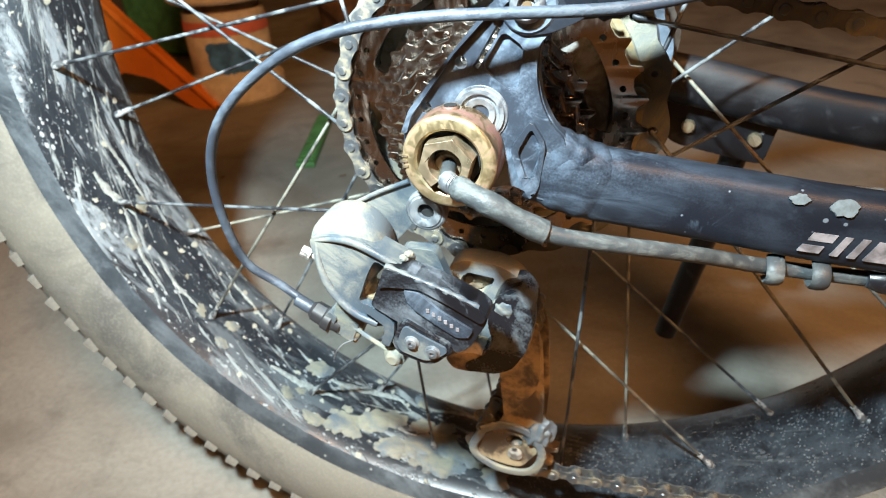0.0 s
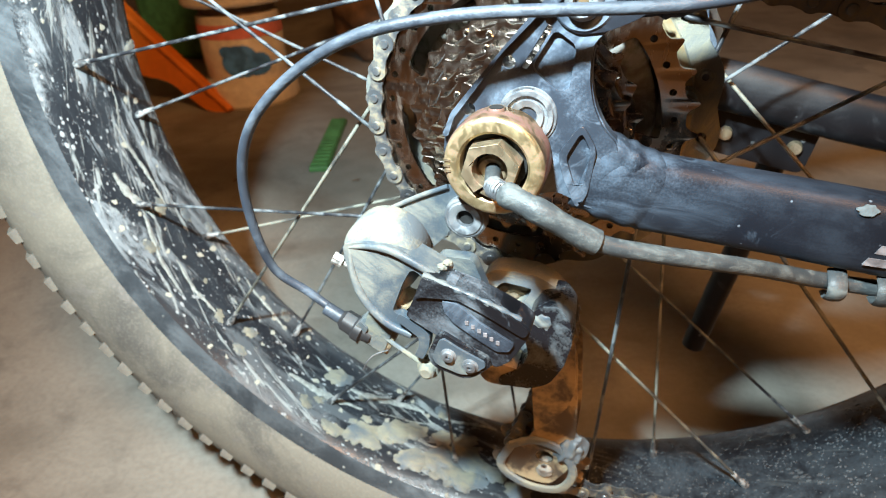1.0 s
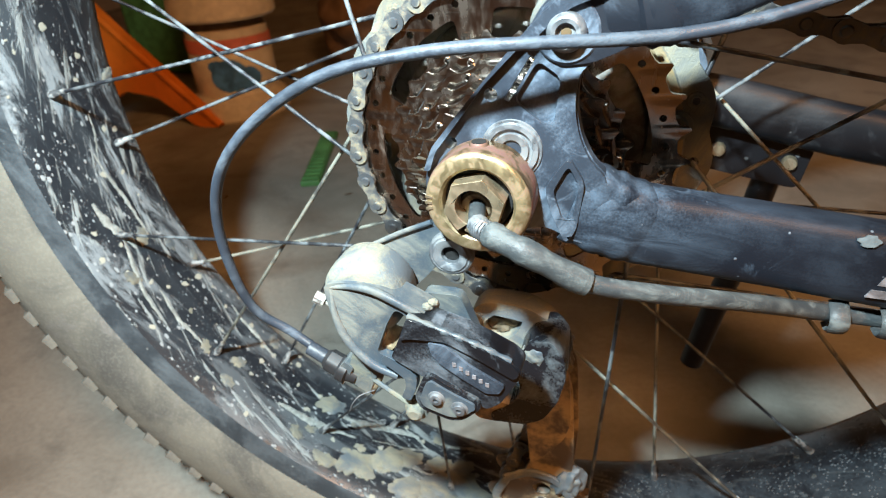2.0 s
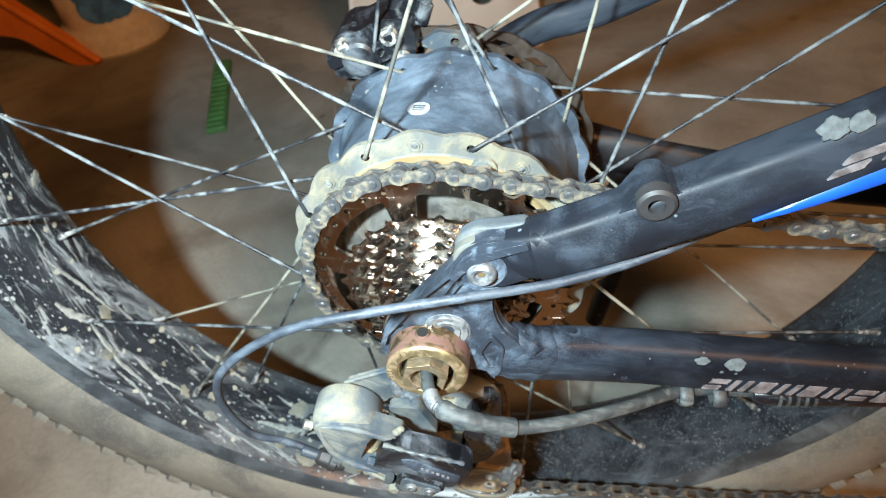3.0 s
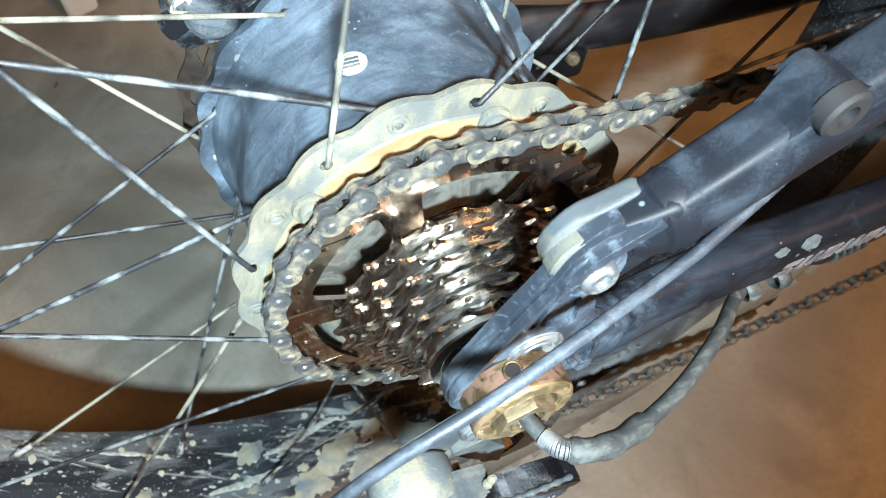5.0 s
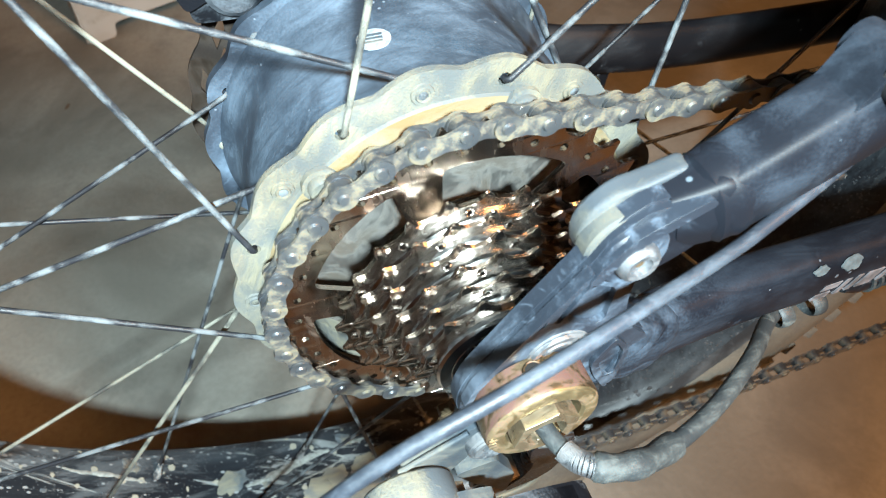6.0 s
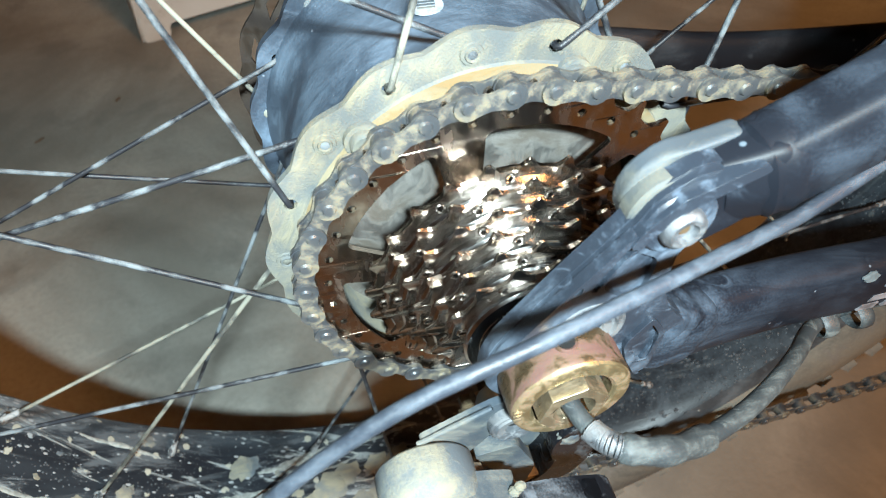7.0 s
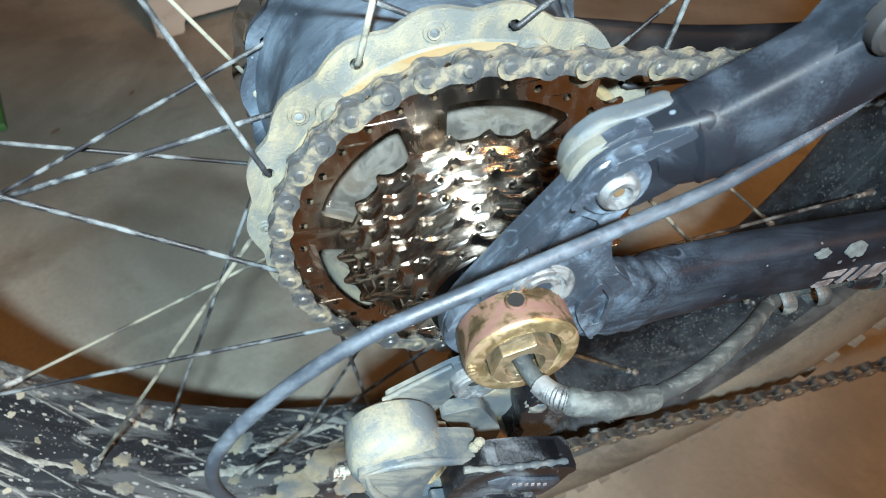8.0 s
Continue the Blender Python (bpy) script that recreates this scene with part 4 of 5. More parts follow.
def build_cables():
    pts = [(0.32, -0.086, 0.176), (0.22, -0.090, 0.124), (0.150, -0.092, 0.0865), (0.1150, -0.0950, 0.0695), (0.0950, -0.1005, 0.0625), (0.080, -0.1045, 0.0588), (0.065, -0.1085, 0.0566), (0.0479, -0.1130, 0.0558), (-0.0084, -0.1255, 0.0554), (-0.0482, -0.1291, 0.0464),
           (-0.0817, -0.1303, 0.0223), (-0.0963, -0.1273, -0.0081), (-0.0959, -0.1214, -0.0467), (-0.0824, -0.116, -0.0634), (-0.0609, -0.1172, -0.0770)]
    path = smooth_path(pts, 8)
    part("shift_cable", sweep(path, 0.0020, 12), M_HOUSING, bike, "dusty blue-grey shift cable housing in a loose loop")
    pts = [(0.0, -0.110, 0.001), (0.0035, -0.124, 0.000), (0.0090, -0.1325, 0.0015), (0.0223, -0.1354, -0.0031), (0.0400, -0.1312, -0.0140), (0.0585, -0.1250, -0.0195), (0.0769, -0.1164, -0.0250), (0.0954, -0.1057, -0.0318), (0.1138, -0.0932, -0.0405), (0.1323, -0.0860, -0.0455), (0.16, -0.0860, -0.0460)]
    path = smooth_path(pts, 10)
    wire = part("motor_cable", sweep(path, [0.0029 if i < 36 else 0.0031 for i in range(len(path))], 16), M_CABLE, bike, "grey dusty motor cable out of the axle")
    lump = random.Random(9)
    sleeve = path[20:41]
    girth = [0.0042 + 0.0003 * math.sin(i * 0.8) + lump.uniform(-0.00012, 0.00012) for i in range(len(sleeve))]
    girth[0], girth[-1] = 0.0036, 0.0044
    part("sleeve", sweep(sleeve, girth, 18), M_CABLE, wire, "thicker grey sleeve with a cut end")
    spring = []
    for k in range(24 * 10 + 1):
        f = 11.0 + 9.5 * k / 240
        p, q = path[int(f)], path[int(f) + 1]
        d = (q - p).normalized()
        u = d.cross(Vector((0, 0, 1))).normalized()
        v = d.cross(u)
        turn = 2 * math.pi * k / 10
        spring.append(p.lerp(q, f - int(f)) + (u * math.cos(turn) + v * math.sin(turn)) * 0.0035)
    part("coil", sweep(spring, 0.00027, 6), M_BOLT_DUSTY, wire, "bright steel spring round the cable", 60)
    # ribbed connector below the chainstay and its clips
    c = [Vector((0.155, -0.0880, -0.0448)), Vector((0.16, -0.0880, -0.0448)), Vector((0.165, -0.0880, -0.0448)), Vector((0.245, -0.086, -0.0450)), Vector((0.30, -0.082, -0.046))]
    part("connector", sweep(c, [0.0034, 0.0052, 0.0056, 0.0052, 0.0035], 16), M_BLACK, wire, "black connector with ribbed ends")
    for x in (0.166, 0.170, 0.174, 0.178, 0.182, 0.224, 0.228, 0.232):
        p = Vector((x, -0.0880 + (x - 0.165) * 0.025, -0.0448))
        part("rib", sweep([p - Vector((0.0007, 0, 0)), p + Vector((0.0007, 0, 0))], 0.0066, 16), M_CABLE, wire)
    for x in (0.1225, 0.138):
        clip = sweep(smooth_path([(x, -0.0890, -0.0380), (x, -0.0945, -0.0405), (x, -0.0960, -0.0445), (x, -0.0925, -0.0485), (x, -0.0870, -0.0490)], 4), 0, 8, oval=(0.0032, 0.0010), up=(1, 0, 0))
        part("clip", clip, M_CABLE, CHAINSTAY, "cable clip")


build_cables()


def build_derailleur():
    # upper knuckle: a drum under cream dust, and a curved arm with a window in front of it
    drum = lathe([(0.0, -0.1246), (0.0115, -0.1244), (0.0152, -0.1228), (0.0165, -0.1200), (0.0168, -0.1160), (0.0168, -0.1075), (0.0158, -0.1062), (0.0, -0.1062)], 56, -0.0438, -0.0372)
    body = part("derailleur", drum, M_CREAM, bike, "rear derailleur with a dust-caked round knuckle", 60)
    arm = [(-0.0572, -0.0300), (-0.0520, -0.0284), (-0.0450, -0.0276), (-0.0355, -0.0282), (-0.0260, -0.0326), (-0.0185, -0.0366), (-0.0150, -0.0392), (-0.0158, -0.0428), (-0.0205, -0.0424), (-0.0235, -0.0408), (-0.0287, -0.0368), (-0.0330, -0.0445), (-0.0388, -0.0588),
           (-0.0340, -0.0606), (-0.0280, -0.0632), (-0.0258, -0.0656), (-0.0280, -0.0700), (-0.0335, -0.0712), (-0.0412, -0.0672), (-0.0480, -0.0612), (-0.0532, -0.0530), (-0.0562, -0.0420)]
    part("arm", plate(rounded(arm, 0.003), -0.1262, -0.1150), M_DERAIL, body, "curved grey arm with wiped dust", 60, 0.0022)
    edge = smooth_path([(-0.0545, -0.1254, -0.0310), (-0.0450, -0.1262, -0.0292), (-0.0362, -0.1266, -0.0298), (-0.0265, -0.1266, -0.0342), (-0.0180, -0.1258, -0.0394)], 6)
    part("arm_edge", sweep(edge, [0.0009 + 0.0008 * min(1.0, i / 10) for i in range(len(edge))], 12), M_DERAIL, body, "raised upper edge of the arm", 60)
    edge = smooth_path([(-0.0545, -0.1254, -0.0320), (-0.0540, -0.1264, -0.0430), (-0.0512, -0.1268, -0.0525), (-0.0462, -0.1268, -0.0600), (-0.0395, -0.1268, -0.0655), (-0.0310, -0.1264, -0.0690)], 6)
    part("arm_edge", sweep(edge, [0.0009 + 0.0009 * min(1.0, i / 10) for i in range(len(edge))], 12), M_DERAIL, body, "raised lower edge of the arm", 60)
    foot = rounded([(-0.0520, -0.0645), (-0.0415, -0.0722), (-0.0478, -0.0862), (-0.0582, -0.0808)], 0.0008)
    part("bracket", plate(foot, -0.1212, -0.1130), M_CREAM, body, "dusty cable bracket", bevel=0.0007)
    wall = rounded([(-0.0415, -0.0722), (-0.0395, -0.0732), (-0.0462, -0.0872), (-0.0478, -0.0862)], 0.0004)
    part("bracket_edge", plate(wall, -0.1206, -0.1120), M_CAGE, body, "brown edge of the bracket")
    block = rounded([(-0.0620, -0.0756), (-0.0562, -0.0698), (-0.0530, -0.0732), (-0.0592, -0.0830)], 0.0008)
    part("cable_stop", plate(block, -0.1222, -0.1140), M_DERAIL, body, "scratched grey cable stop", bevel=0.0007)
    frame_in = [(-0.0290, -0.0372), (-0.0238, -0.0412), (-0.0300, -0.0548), (-0.0342, -0.0600), (-0.0388, -0.0590), (-0.0326, -0.0430)]
    mid = (sum(p[0] for p in frame_in) / 6, sum(p[1] for p in frame_in) / 6)
    hole = [(mid[0] + (x - mid[0]) * 0.80, mid[1] + (z - mid[1]) * 0.86) for x, z in frame_in]
    part("inner_frame", plate(rounded(frame_in, 0.001), -0.1225, -0.1090, [rounded(hole, 0.001)]), M_CAGE, body, "brown inside of the arm's window", bevel=0.0004)
    # hanger claw and its bolt
    claw = rounded([(-0.0440, -0.0222), (-0.0192, -0.0108), (-0.0090, -0.0090), (-0.0040, -0.0200), (-0.0070, -0.0300), (-0.0150, -0.0318), (-0.0192, -0.0296), (-0.0215, -0.0330), (-0.0285, -0.0405), (-0.0340, -0.0400)], 0.003)
    part("hanger", plate(claw, -0.1050, -0.1022), M_DERAIL, body, "dusty steel hanger plate", bevel=0.0006)
    fold = smooth_path([(-0.0440, -0.1052, -0.0226), (-0.0320, -0.1056, -0.0162), (-0.0192, -0.1056, -0.0106)], 5)
    part("hanger_edge", sweep(fold, 0.0010, 10), M_DERAIL, body, "rolled edge of the hanger")
    part("hanger_bolt", lathe([(0.0034, -0.1050), (0.0035, -0.1083), (0.0044, -0.1088), (0.0066, -0.1090), (0.0072, -0.1084), (0.0078, -0.1084), (0.0086, -0.1078), (0.0088, -0.1050)], 40, -0.0120, -0.0226), M_BOLT_DUSTY, body, "flat ringed hanger bolt")
    # black disc as the shade at the bottom of the socket
    part("bolt_socket_shade", lathe([(0.0, -0.1062), (0.0034, -0.1060)], 24, -0.0120, -0.0226), M_RECESS_SHADE, body)
    # adjusting screw, barrel and cable anchor
    d = Vector((-0.72, -0.10, 0.42)).normalized()
    p = Vector((-0.0580, -0.1165, -0.0470))
    part("adjusting_screw", sweep([p, p + d * 0.006, p + d * 0.0061, p + d * 0.0105], [0.0013, 0.0013, 0.0026, 0.0026], 10), M_BOLT, body)
    q = Vector((-0.0640, -0.1180, -0.0745))
    e = Vector((0.83, -0.06, -0.40)).normalized()
    part("ferrule", sweep([q - e * 0.0125, q - e * 0.0120, q - e * 0.0035, q - e * 0.0030], [0.0024, 0.0031, 0.0031, 0.0026], 18), M_HOUSING, body, "grey ferrule of the cable housing")
    knob = sweep([q - e * 0.0040, q - e * 0.0025, q - e * 0.0022, q + e * 0.0030, q + e * 0.0040, q + e * 0.0072, q + e * 0.0080, q + e * 0.0120], [0.0034, 0.0046, 0.0050, 0.0051, 0.0060, 0.0060, 0.0046, 0.0034], 24)
    for v in knob.verts:
        off = v.co - q - e * (v.co - q).dot(e)
        turn = math.atan2(off.z, off.y)
        if off.length > 0.0045:
            v.co -= off * 0.10 * (0.5 + 0.5 * math.cos(6 * turn))
    part("barrel_adjuster", knob, M_RUBBER, body, "black fluted barrel adjuster")
    strap = rounded([(-0.0345, -0.0566), (-0.0250, -0.0612), (-0.0218, -0.0660), (-0.0226, -0.0715), (-0.0255, -0.0782), (-0.0292, -0.0770), (-0.0268, -0.0712), (-0.0268, -0.0672), (-0.0360, -0.0602)], 0.0012)
    part("strap", plate(strap, -0.1296, -0.1255), M_DERAIL, body, "bent dusty strap beside the link", bevel=0.0010)
    part("anchor_bolt", lathe([(0.0, -0.1292), (0.0022, -0.1294), (0.0034, -0.1286), (0.0038, -0.1262), (0.0050, -0.1258), (0.0050, -0.1225)], 20, -0.0252, -0.0862), M_CREAM, body, "dust-caked cable anchor bolt")
    wire = smooth_path([(-0.0470, -0.1200, -0.0775), (-0.0400, -0.1215, -0.0808), (-0.0290, -0.1240, -0.0850)], 5)
    part("cable_end", sweep(wire, 0.0011, 8), M_CREAM, body)
    wire = smooth_path([(-0.0450, -0.1215, -0.0835), (-0.0515, -0.1225, -0.0868), (-0.0555, -0.1230, -0.0915), (-0.0580, -0.1225, -0.0970)], 5)
    part("loose_strand", sweep(wire, 0.0003, 6), M_BOLT_DUSTY, body)
    # outer link of the parallelogram: black with a worn face
    outer = rounded([(-0.0222, -0.0362), (-0.0120, -0.0388), (-0.0030, -0.0416), (0.0050, -0.0450), (0.0150, -0.0502), (0.0192, -0.0534), (0.0180, -0.0582), (0.0112, -0.0702), (0.0060, -0.0745), (0.0010, -0.0722), (-0.0110, -0.0662), (-0.0205, -0.0622), (-0.0308, -0.0560), (-0.0280, -0.0500)], 0.002)
    part("outer_link", plate(outer, -0.1312, -0.1215), M_BLACK, body, "scuffed black outer link", bevel=0.0020)
    flap = rounded([(-0.0222, -0.0362), (-0.0120, -0.0388), (-0.0030, -0.0416), (0.0050, -0.0450), (0.0150, -0.0502), (0.0188, -0.0540), (0.0165, -0.0572), (0.0020, -0.0492), (-0.0085, -0.0442), (-0.0215, -0.0450), (-0.0262, -0.0462)], 0.0015)
    part("top_flap", plate(flap, -0.1326, -0.1205), M_BLACK, body, bevel=0.0014)
    crest = smooth_path([(-0.0225, -0.1300, -0.0366), (-0.0120, -0.1312, -0.0394), (-0.0030, -0.1314, -0.0422), (0.0060, -0.1310, -0.0460), (0.0150, -0.1302, -0.0508)], 6)
    part("worn_crest", sweep(crest, [0.0013 + 0.0003 * math.sin(i * 1.7) for i in range(len(crest))], 10), M_DERAIL, body, "worn pale crest of the link", 60)
    face = rounded([(-0.0150, -0.0456), (-0.0090, -0.0462), (0.0000, -0.0535), (0.0130, -0.0610), (0.0110, -0.0648), (0.0060, -0.0656), (-0.0030, -0.0602), (-0.0110, -0.0548), (-0.0140, -0.0508)], 0.001)
    part("face_plate", plate(face, -0.1324, -0.1306), M_DROPOUT, body, "worn grey name plate", bevel=0.0004)
    for k in range(6):
        bm = box((-0.0060 + 0.0024 * k, -0.1327, -0.0548 - 0.00146 * k), (-0.0046 + 0.0024 * k, -0.1323, -0.0530 - 0.00146 * k))
        part("print_bar", bm, M_DECAL, body, smooth=0)
    low = rounded([(-0.0182, -0.0625), (-0.0150, -0.0600), (-0.0090, -0.0636), (0.0030, -0.0690), (0.0042, -0.0728), (-0.0030, -0.0800), (-0.0080, -0.0815), (-0.0200, -0.0778), (-0.0222, -0.0725)], 0.0025)
    part("screw_plate", plate(low, -0.1330, -0.1215), M_SCUFF, body, "black plate with two limit screws", bevel=0.0016)
    pad = rounded([(-0.0168, -0.0640), (-0.0146, -0.0622), (-0.0088, -0.0658), (0.0016, -0.0706), (0.0022, -0.0728), (-0.0036, -0.0778), (-0.0082, -0.0788), (-0.0182, -0.0756), (-0.0198, -0.0722)], 0.002)
    part("screw_pad", plate(pad, -0.1340, -0.1322), M_DERAIL, body, "dusty grey pad", bevel=0.0006)
    for x, z in ((-0.0128, -0.0700), (-0.0040, -0.0734)):
        part("limit_screw", lathe([(0.0, -0.1346), (0.0009, -0.1346), (0.0010, -0.1358), (0.0023, -0.1356), (0.0026, -0.1346), (0.0033, -0.1342), (0.0035, -0.1330)], 20, x, z), M_BOLT_DUSTY, body)
    for c, r, q in (((-0.0285, -0.1245, -0.0800), 0.0026, (1, 1, 1.3)), ((-0.0170, -0.1232, -0.0362), 0.0022, (1.2, 1, 0.8)), ((-0.0150, -0.1230, -0.0405), 0.0034, (1.3, 0.9, 0.7)), ((-0.0150, -0.1226, -0.0345), 0.0020, (1.2, 1, 0.8))):
        part("mud_lump", ball(c, r * 0.85, q, rough=0.18, sub=4), M_CREAM, body, smooth=80)
    inner = rounded([(-0.0260, -0.0420), (-0.0100, -0.0420), (-0.0020, -0.0640), (-0.0060, -0.0800), (-0.0200, -0.0560)], 0.003)
    part("inner_link", plate(inner, -0.1060, -0.1000), M_DERAIL, body, bevel=0.0015)
    # lower knuckle: cream ring on the inside, black hooked cap outside
    ring = rounded([(-0.0154, -0.0770), (-0.0134, -0.0670), (-0.0082, -0.0616), (0.0013, -0.0609), (0.0119, -0.0619), (0.0198, -0.0663), (0.0263, -0.0738), (0.0298, -0.0819), (0.0266, -0.1088), (0.0111, -0.1154), (-0.0056, -0.0973)], 0.003)
    hole = rounded([(-0.0081, -0.0775), (-0.0067, -0.0708), (-0.0030, -0.0674), (0.0099, -0.0693), (0.0077, -0.0751), (0.0035, -0.0796), (-0.0022, -0.0825), (-0.0058, -0.0811)], 0.0012)
    part("lower_knuckle", plate(ring, -0.0810, -0.0690, [hole]), M_CREAM, body, "cream dust-caked lower knuckle with an opening", bevel=0.0016)
    for c, r in (((-0.0010, -0.0720, -0.0760), 0.0062), ((0.0050, -0.0715, -0.0720), 0.0050), ((-0.0050, -0.0715, -0.0800), 0.0040)):
        part("mud_fill", ball(c, r, (1.1, 0.45, 0.8), rough=0.6, sub=4), M_CAGE, body, "brown mud in the opening")
    part("backing", plate(rounded([(-0.0110, -0.0790), (-0.0100, -0.0660), (0.0110, -0.0660), (0.0110, -0.0860)], 0.002), -0.0700, -0.0685), M_CAGE, body, "brown plate behind the opening")
    cap = [(0.0104, -0.0770), (0.0152, -0.0684), (0.0240, -0.0664), (0.0296, -0.0738), (0.0308, -0.0847), (0.0277, -0.0984), (0.0213, -0.1100), (0.0130, -0.1146), (-0.0012, -0.1153), (-0.0025, -0.1113), (0.0076, -0.1040), (0.0119, -0.0947), (0.0096, -0.0858)]
    part("end_cap", plate(rounded(cap, 0.003), -0.0960, -0.0740), M_SCUFF, body, "shiny scuffed black cap", 60, 0.0056)
    part("cap_dust", ball((0.0172, -0.0940, -0.0760), 0.0056, (1.0, 0.5, 1.1), rough=0.25, sub=4), M_DERAIL, body, "round boss of the cap under dust", 80)
    part("underside", plate(rounded([(-0.0130, -0.1090), (0.0010, -0.1040), (0.0174, -0.1075), (0.0091, -0.1140), (0.0007, -0.1165), (-0.0090, -0.1160)], 0.003), -0.0950, -0.0800), M_CAGE, body, "brown underside", bevel=0.0016)
    web = rounded([(0.0080, -0.1250), (0.0245, -0.1020), (0.0294, -0.1050), (0.0312, -0.1350), (0.0277, -0.1475), (0.0171, -0.1620), (0.0110, -0.1690)], 0.003)
    part("cage_web", plate(web, -0.0700, -0.0672), M_CAGE, body, "muddy web of the cage, browned as in warm shade", bevel=0.0008)
    # cage plates and pulleys
    for y0, y1 in ((-0.0668, -0.0652), (-0.0468, -0.0452)):
        cage = rounded([(-0.0120, -0.0960), (0.0040, -0.0850), (0.0220, -0.0920), (0.0310, -0.1150), (0.0330, -0.1600), (0.0310, -0.1950), (0.0200, -0.2120), (0.0040, -0.2100), (-0.0100, -0.2040), (-0.0150, -0.1940), (0.0040, -0.1860), (0.0120, -0.1650), (0.0150, -0.1350), (0.0020, -0.1200)], 0.006)
        part("cage_plate", plate(cage, y0, y1, [circle(0.0165, -0.1900, 0.0050, 16)]), M_CAGE, body, "muddy steel cage plate", bevel=0.0004)
    for c in (UPPER, LOWER):
        out = []
        for k in range(11):
            for f, dr in ((-0.5, -0.0042), (-0.25, -0.0030), (-0.1, 0.0015), (0.1, 0.0015), (0.25, -0.0030)):
                x, z = polar(R_PULLEY + dr, 360 / 11 * (k + f))
                out.append((c.x + x, c.y + z))
        part("pulley", plate(out, -0.0590, -0.0530, [circle(c.x, c.y, 0.004, 16)]), M_CAGE, body, "muddy jockey pulley", bevel=0.0006)
        part("pulley_bolt", lathe([(0.0, -0.0690), (0.0025, -0.0690), (0.0045, -0.0680), (0.0045, -0.0440), (0.0, -0.0440)], 20, c.x, c.y), M_BOLT, body)
    guard = smooth_path([(-0.0020, -0.0690, -0.1830), (0.0110, -0.0690, -0.1760), (0.0260, -0.0690, -0.1800), (0.0330, -0.0690, -0.1960), (0.0250, -0.0690, -0.2110), (0.0060, -0.0690, -0.2120), (-0.0080, -0.0690, -0.2010), (-0.0020, -0.0690, -0.1830)], 5)
    part("guard", sweep(guard, 0, 8, oval=(0.0016, 0.0026)), M_CREAM, body, "cream-coated guard round the lower pulley")
    part("mud_lump", ball((0.0300, -0.0640, -0.1820), 0.0085, (0.9, 0.8, 1.4), (0, 25, 0), rough=0.35, sub=4), M_CREAM, body)
    part("swivel", lathe([(0.0, -0.0800), (0.0085, -0.0800), (0.0085, -0.0640), (0.0, -0.0640)], 24, 0.0190, -0.0850), M_BLACK, body)


build_derailleur()


# ---------------------------------------------------------------- far side of the bicycle
def build_far_side():
    wins = [sector(0.042, 0.063, a, a + 22, 9) for a in range(0, 360, 36)] + [sector(0.0685, 0.0735, a, a + 9, 5, 4) for a in range(0, 360, 18)] + [sector(0.0755, 0.0795, a + 9, a + 16, 4, 3) for a in range(0, 360, 18)]
    part("brake_rotor", plate(scalloped(0.0840, 0.0020, 20, 10), 0.0610, 0.0629, [circle(0, 0, 0.026, 40)] + wins), M_ROTOR, bike, "dark brown brake rotor with slots")
    stay = smooth_path([(0.045, 0.092, -0.012), (0.10, 0.089, -0.022), (0.20, 0.085, -0.042), (0.40, 0.074, -0.060)], 6)
    part("chainstay", sweep(stay, 0, 18, oval=(0.009, 0.0150)), M_FAR, bike, "black chainstay on the brake side")
    stay = smooth_path([(0.010, 0.092, 0.045), (0.05, 0.090, 0.068), (0.10, 0.088, 0.084), (0.25, 0.080, 0.160), (0.40, 0.07, 0.240)], 6)
    part("seatstay", sweep(stay, 0, 18, oval=(0.008, 0.0095), square=2.8), M_FRAME, bike, "black seatstay on the brake side")
    out = rounded([(-0.018, 0.012), (0.004, 0.046), (0.016, 0.058), (0.036, 0.058), (0.032, 0.030), (0.044, 0.006), (0.075, -0.002), (0.090, -0.020), (0.070, -0.034), (0.030, -0.026), (0.0, -0.016), (-0.016, -0.008)], 0.006)
    part("dropout", plate(out, 0.0880, 0.0960), M_FAR, bike, "dark dropout plate on the brake side", bevel=0.001)
    part("axle_nut", plate([polar(0.0105, 60 * k) for k in range(6)], 0.096, 0.108), M_NUT, bike, bevel=0.001)
    # bracket and leg of the kickstand
    plate_out = rounded([(0.050, -0.004), (0.0814, -0.0052), (0.150, -0.030), (0.1515, -0.0426), (0.1448, -0.0764), (0.0888, -0.0645), (0.060, -0.036)], 0.006)
    bracket = part("kickstand", plate(plate_out, 0.0965, 0.1035), M_FAR, bike, "dark kickstand bracket on the brake side", bevel=0.001)
    for x, z in ((0.0970, -0.0520), (0.1375, -0.0590)):
        part("bolt", lathe([(0.0, 0.0925), (0.0036, 0.0925), (0.0042, 0.0940), (0.0044, 0.0965)], 20, x, z), M_NUT, bracket)
    leg = smooth_path([(0.132, 0.108, -0.060), (0.128, 0.112, -0.086), (0.1215, 0.117, -0.140), (0.1130, 0.122, -0.190), (0.1040, 0.125, -0.240)], 6)
    part("leg", sweep(leg, 0.0085, 14), M_FAR, bracket, "black kickstand leg")
    # caliper above the rotor
    body = rounded([(-0.0655, 0.0640), (-0.0640, 0.0860), (-0.0560, 0.0905), (-0.0480, 0.0900), (-0.0340, 0.0970), (-0.0180, 0.0960), (-0.0150, 0.0820), (-0.0200, 0.0690), (-0.0367, 0.0610)], 0.004)
    cal = part("brake_caliper", plate(body, 0.0440, 0.0800), M_BLACK, bike, "black disc brake caliper", bevel=0.003)
    part("cylinder", lathe([(0.0, 0.0390), (0.0085, 0.0390), (0.0105, 0.0405), (0.0110, 0.0460)], 32, -0.0480, 0.0755), M_BLACK, cal, "round caliper cylinder")
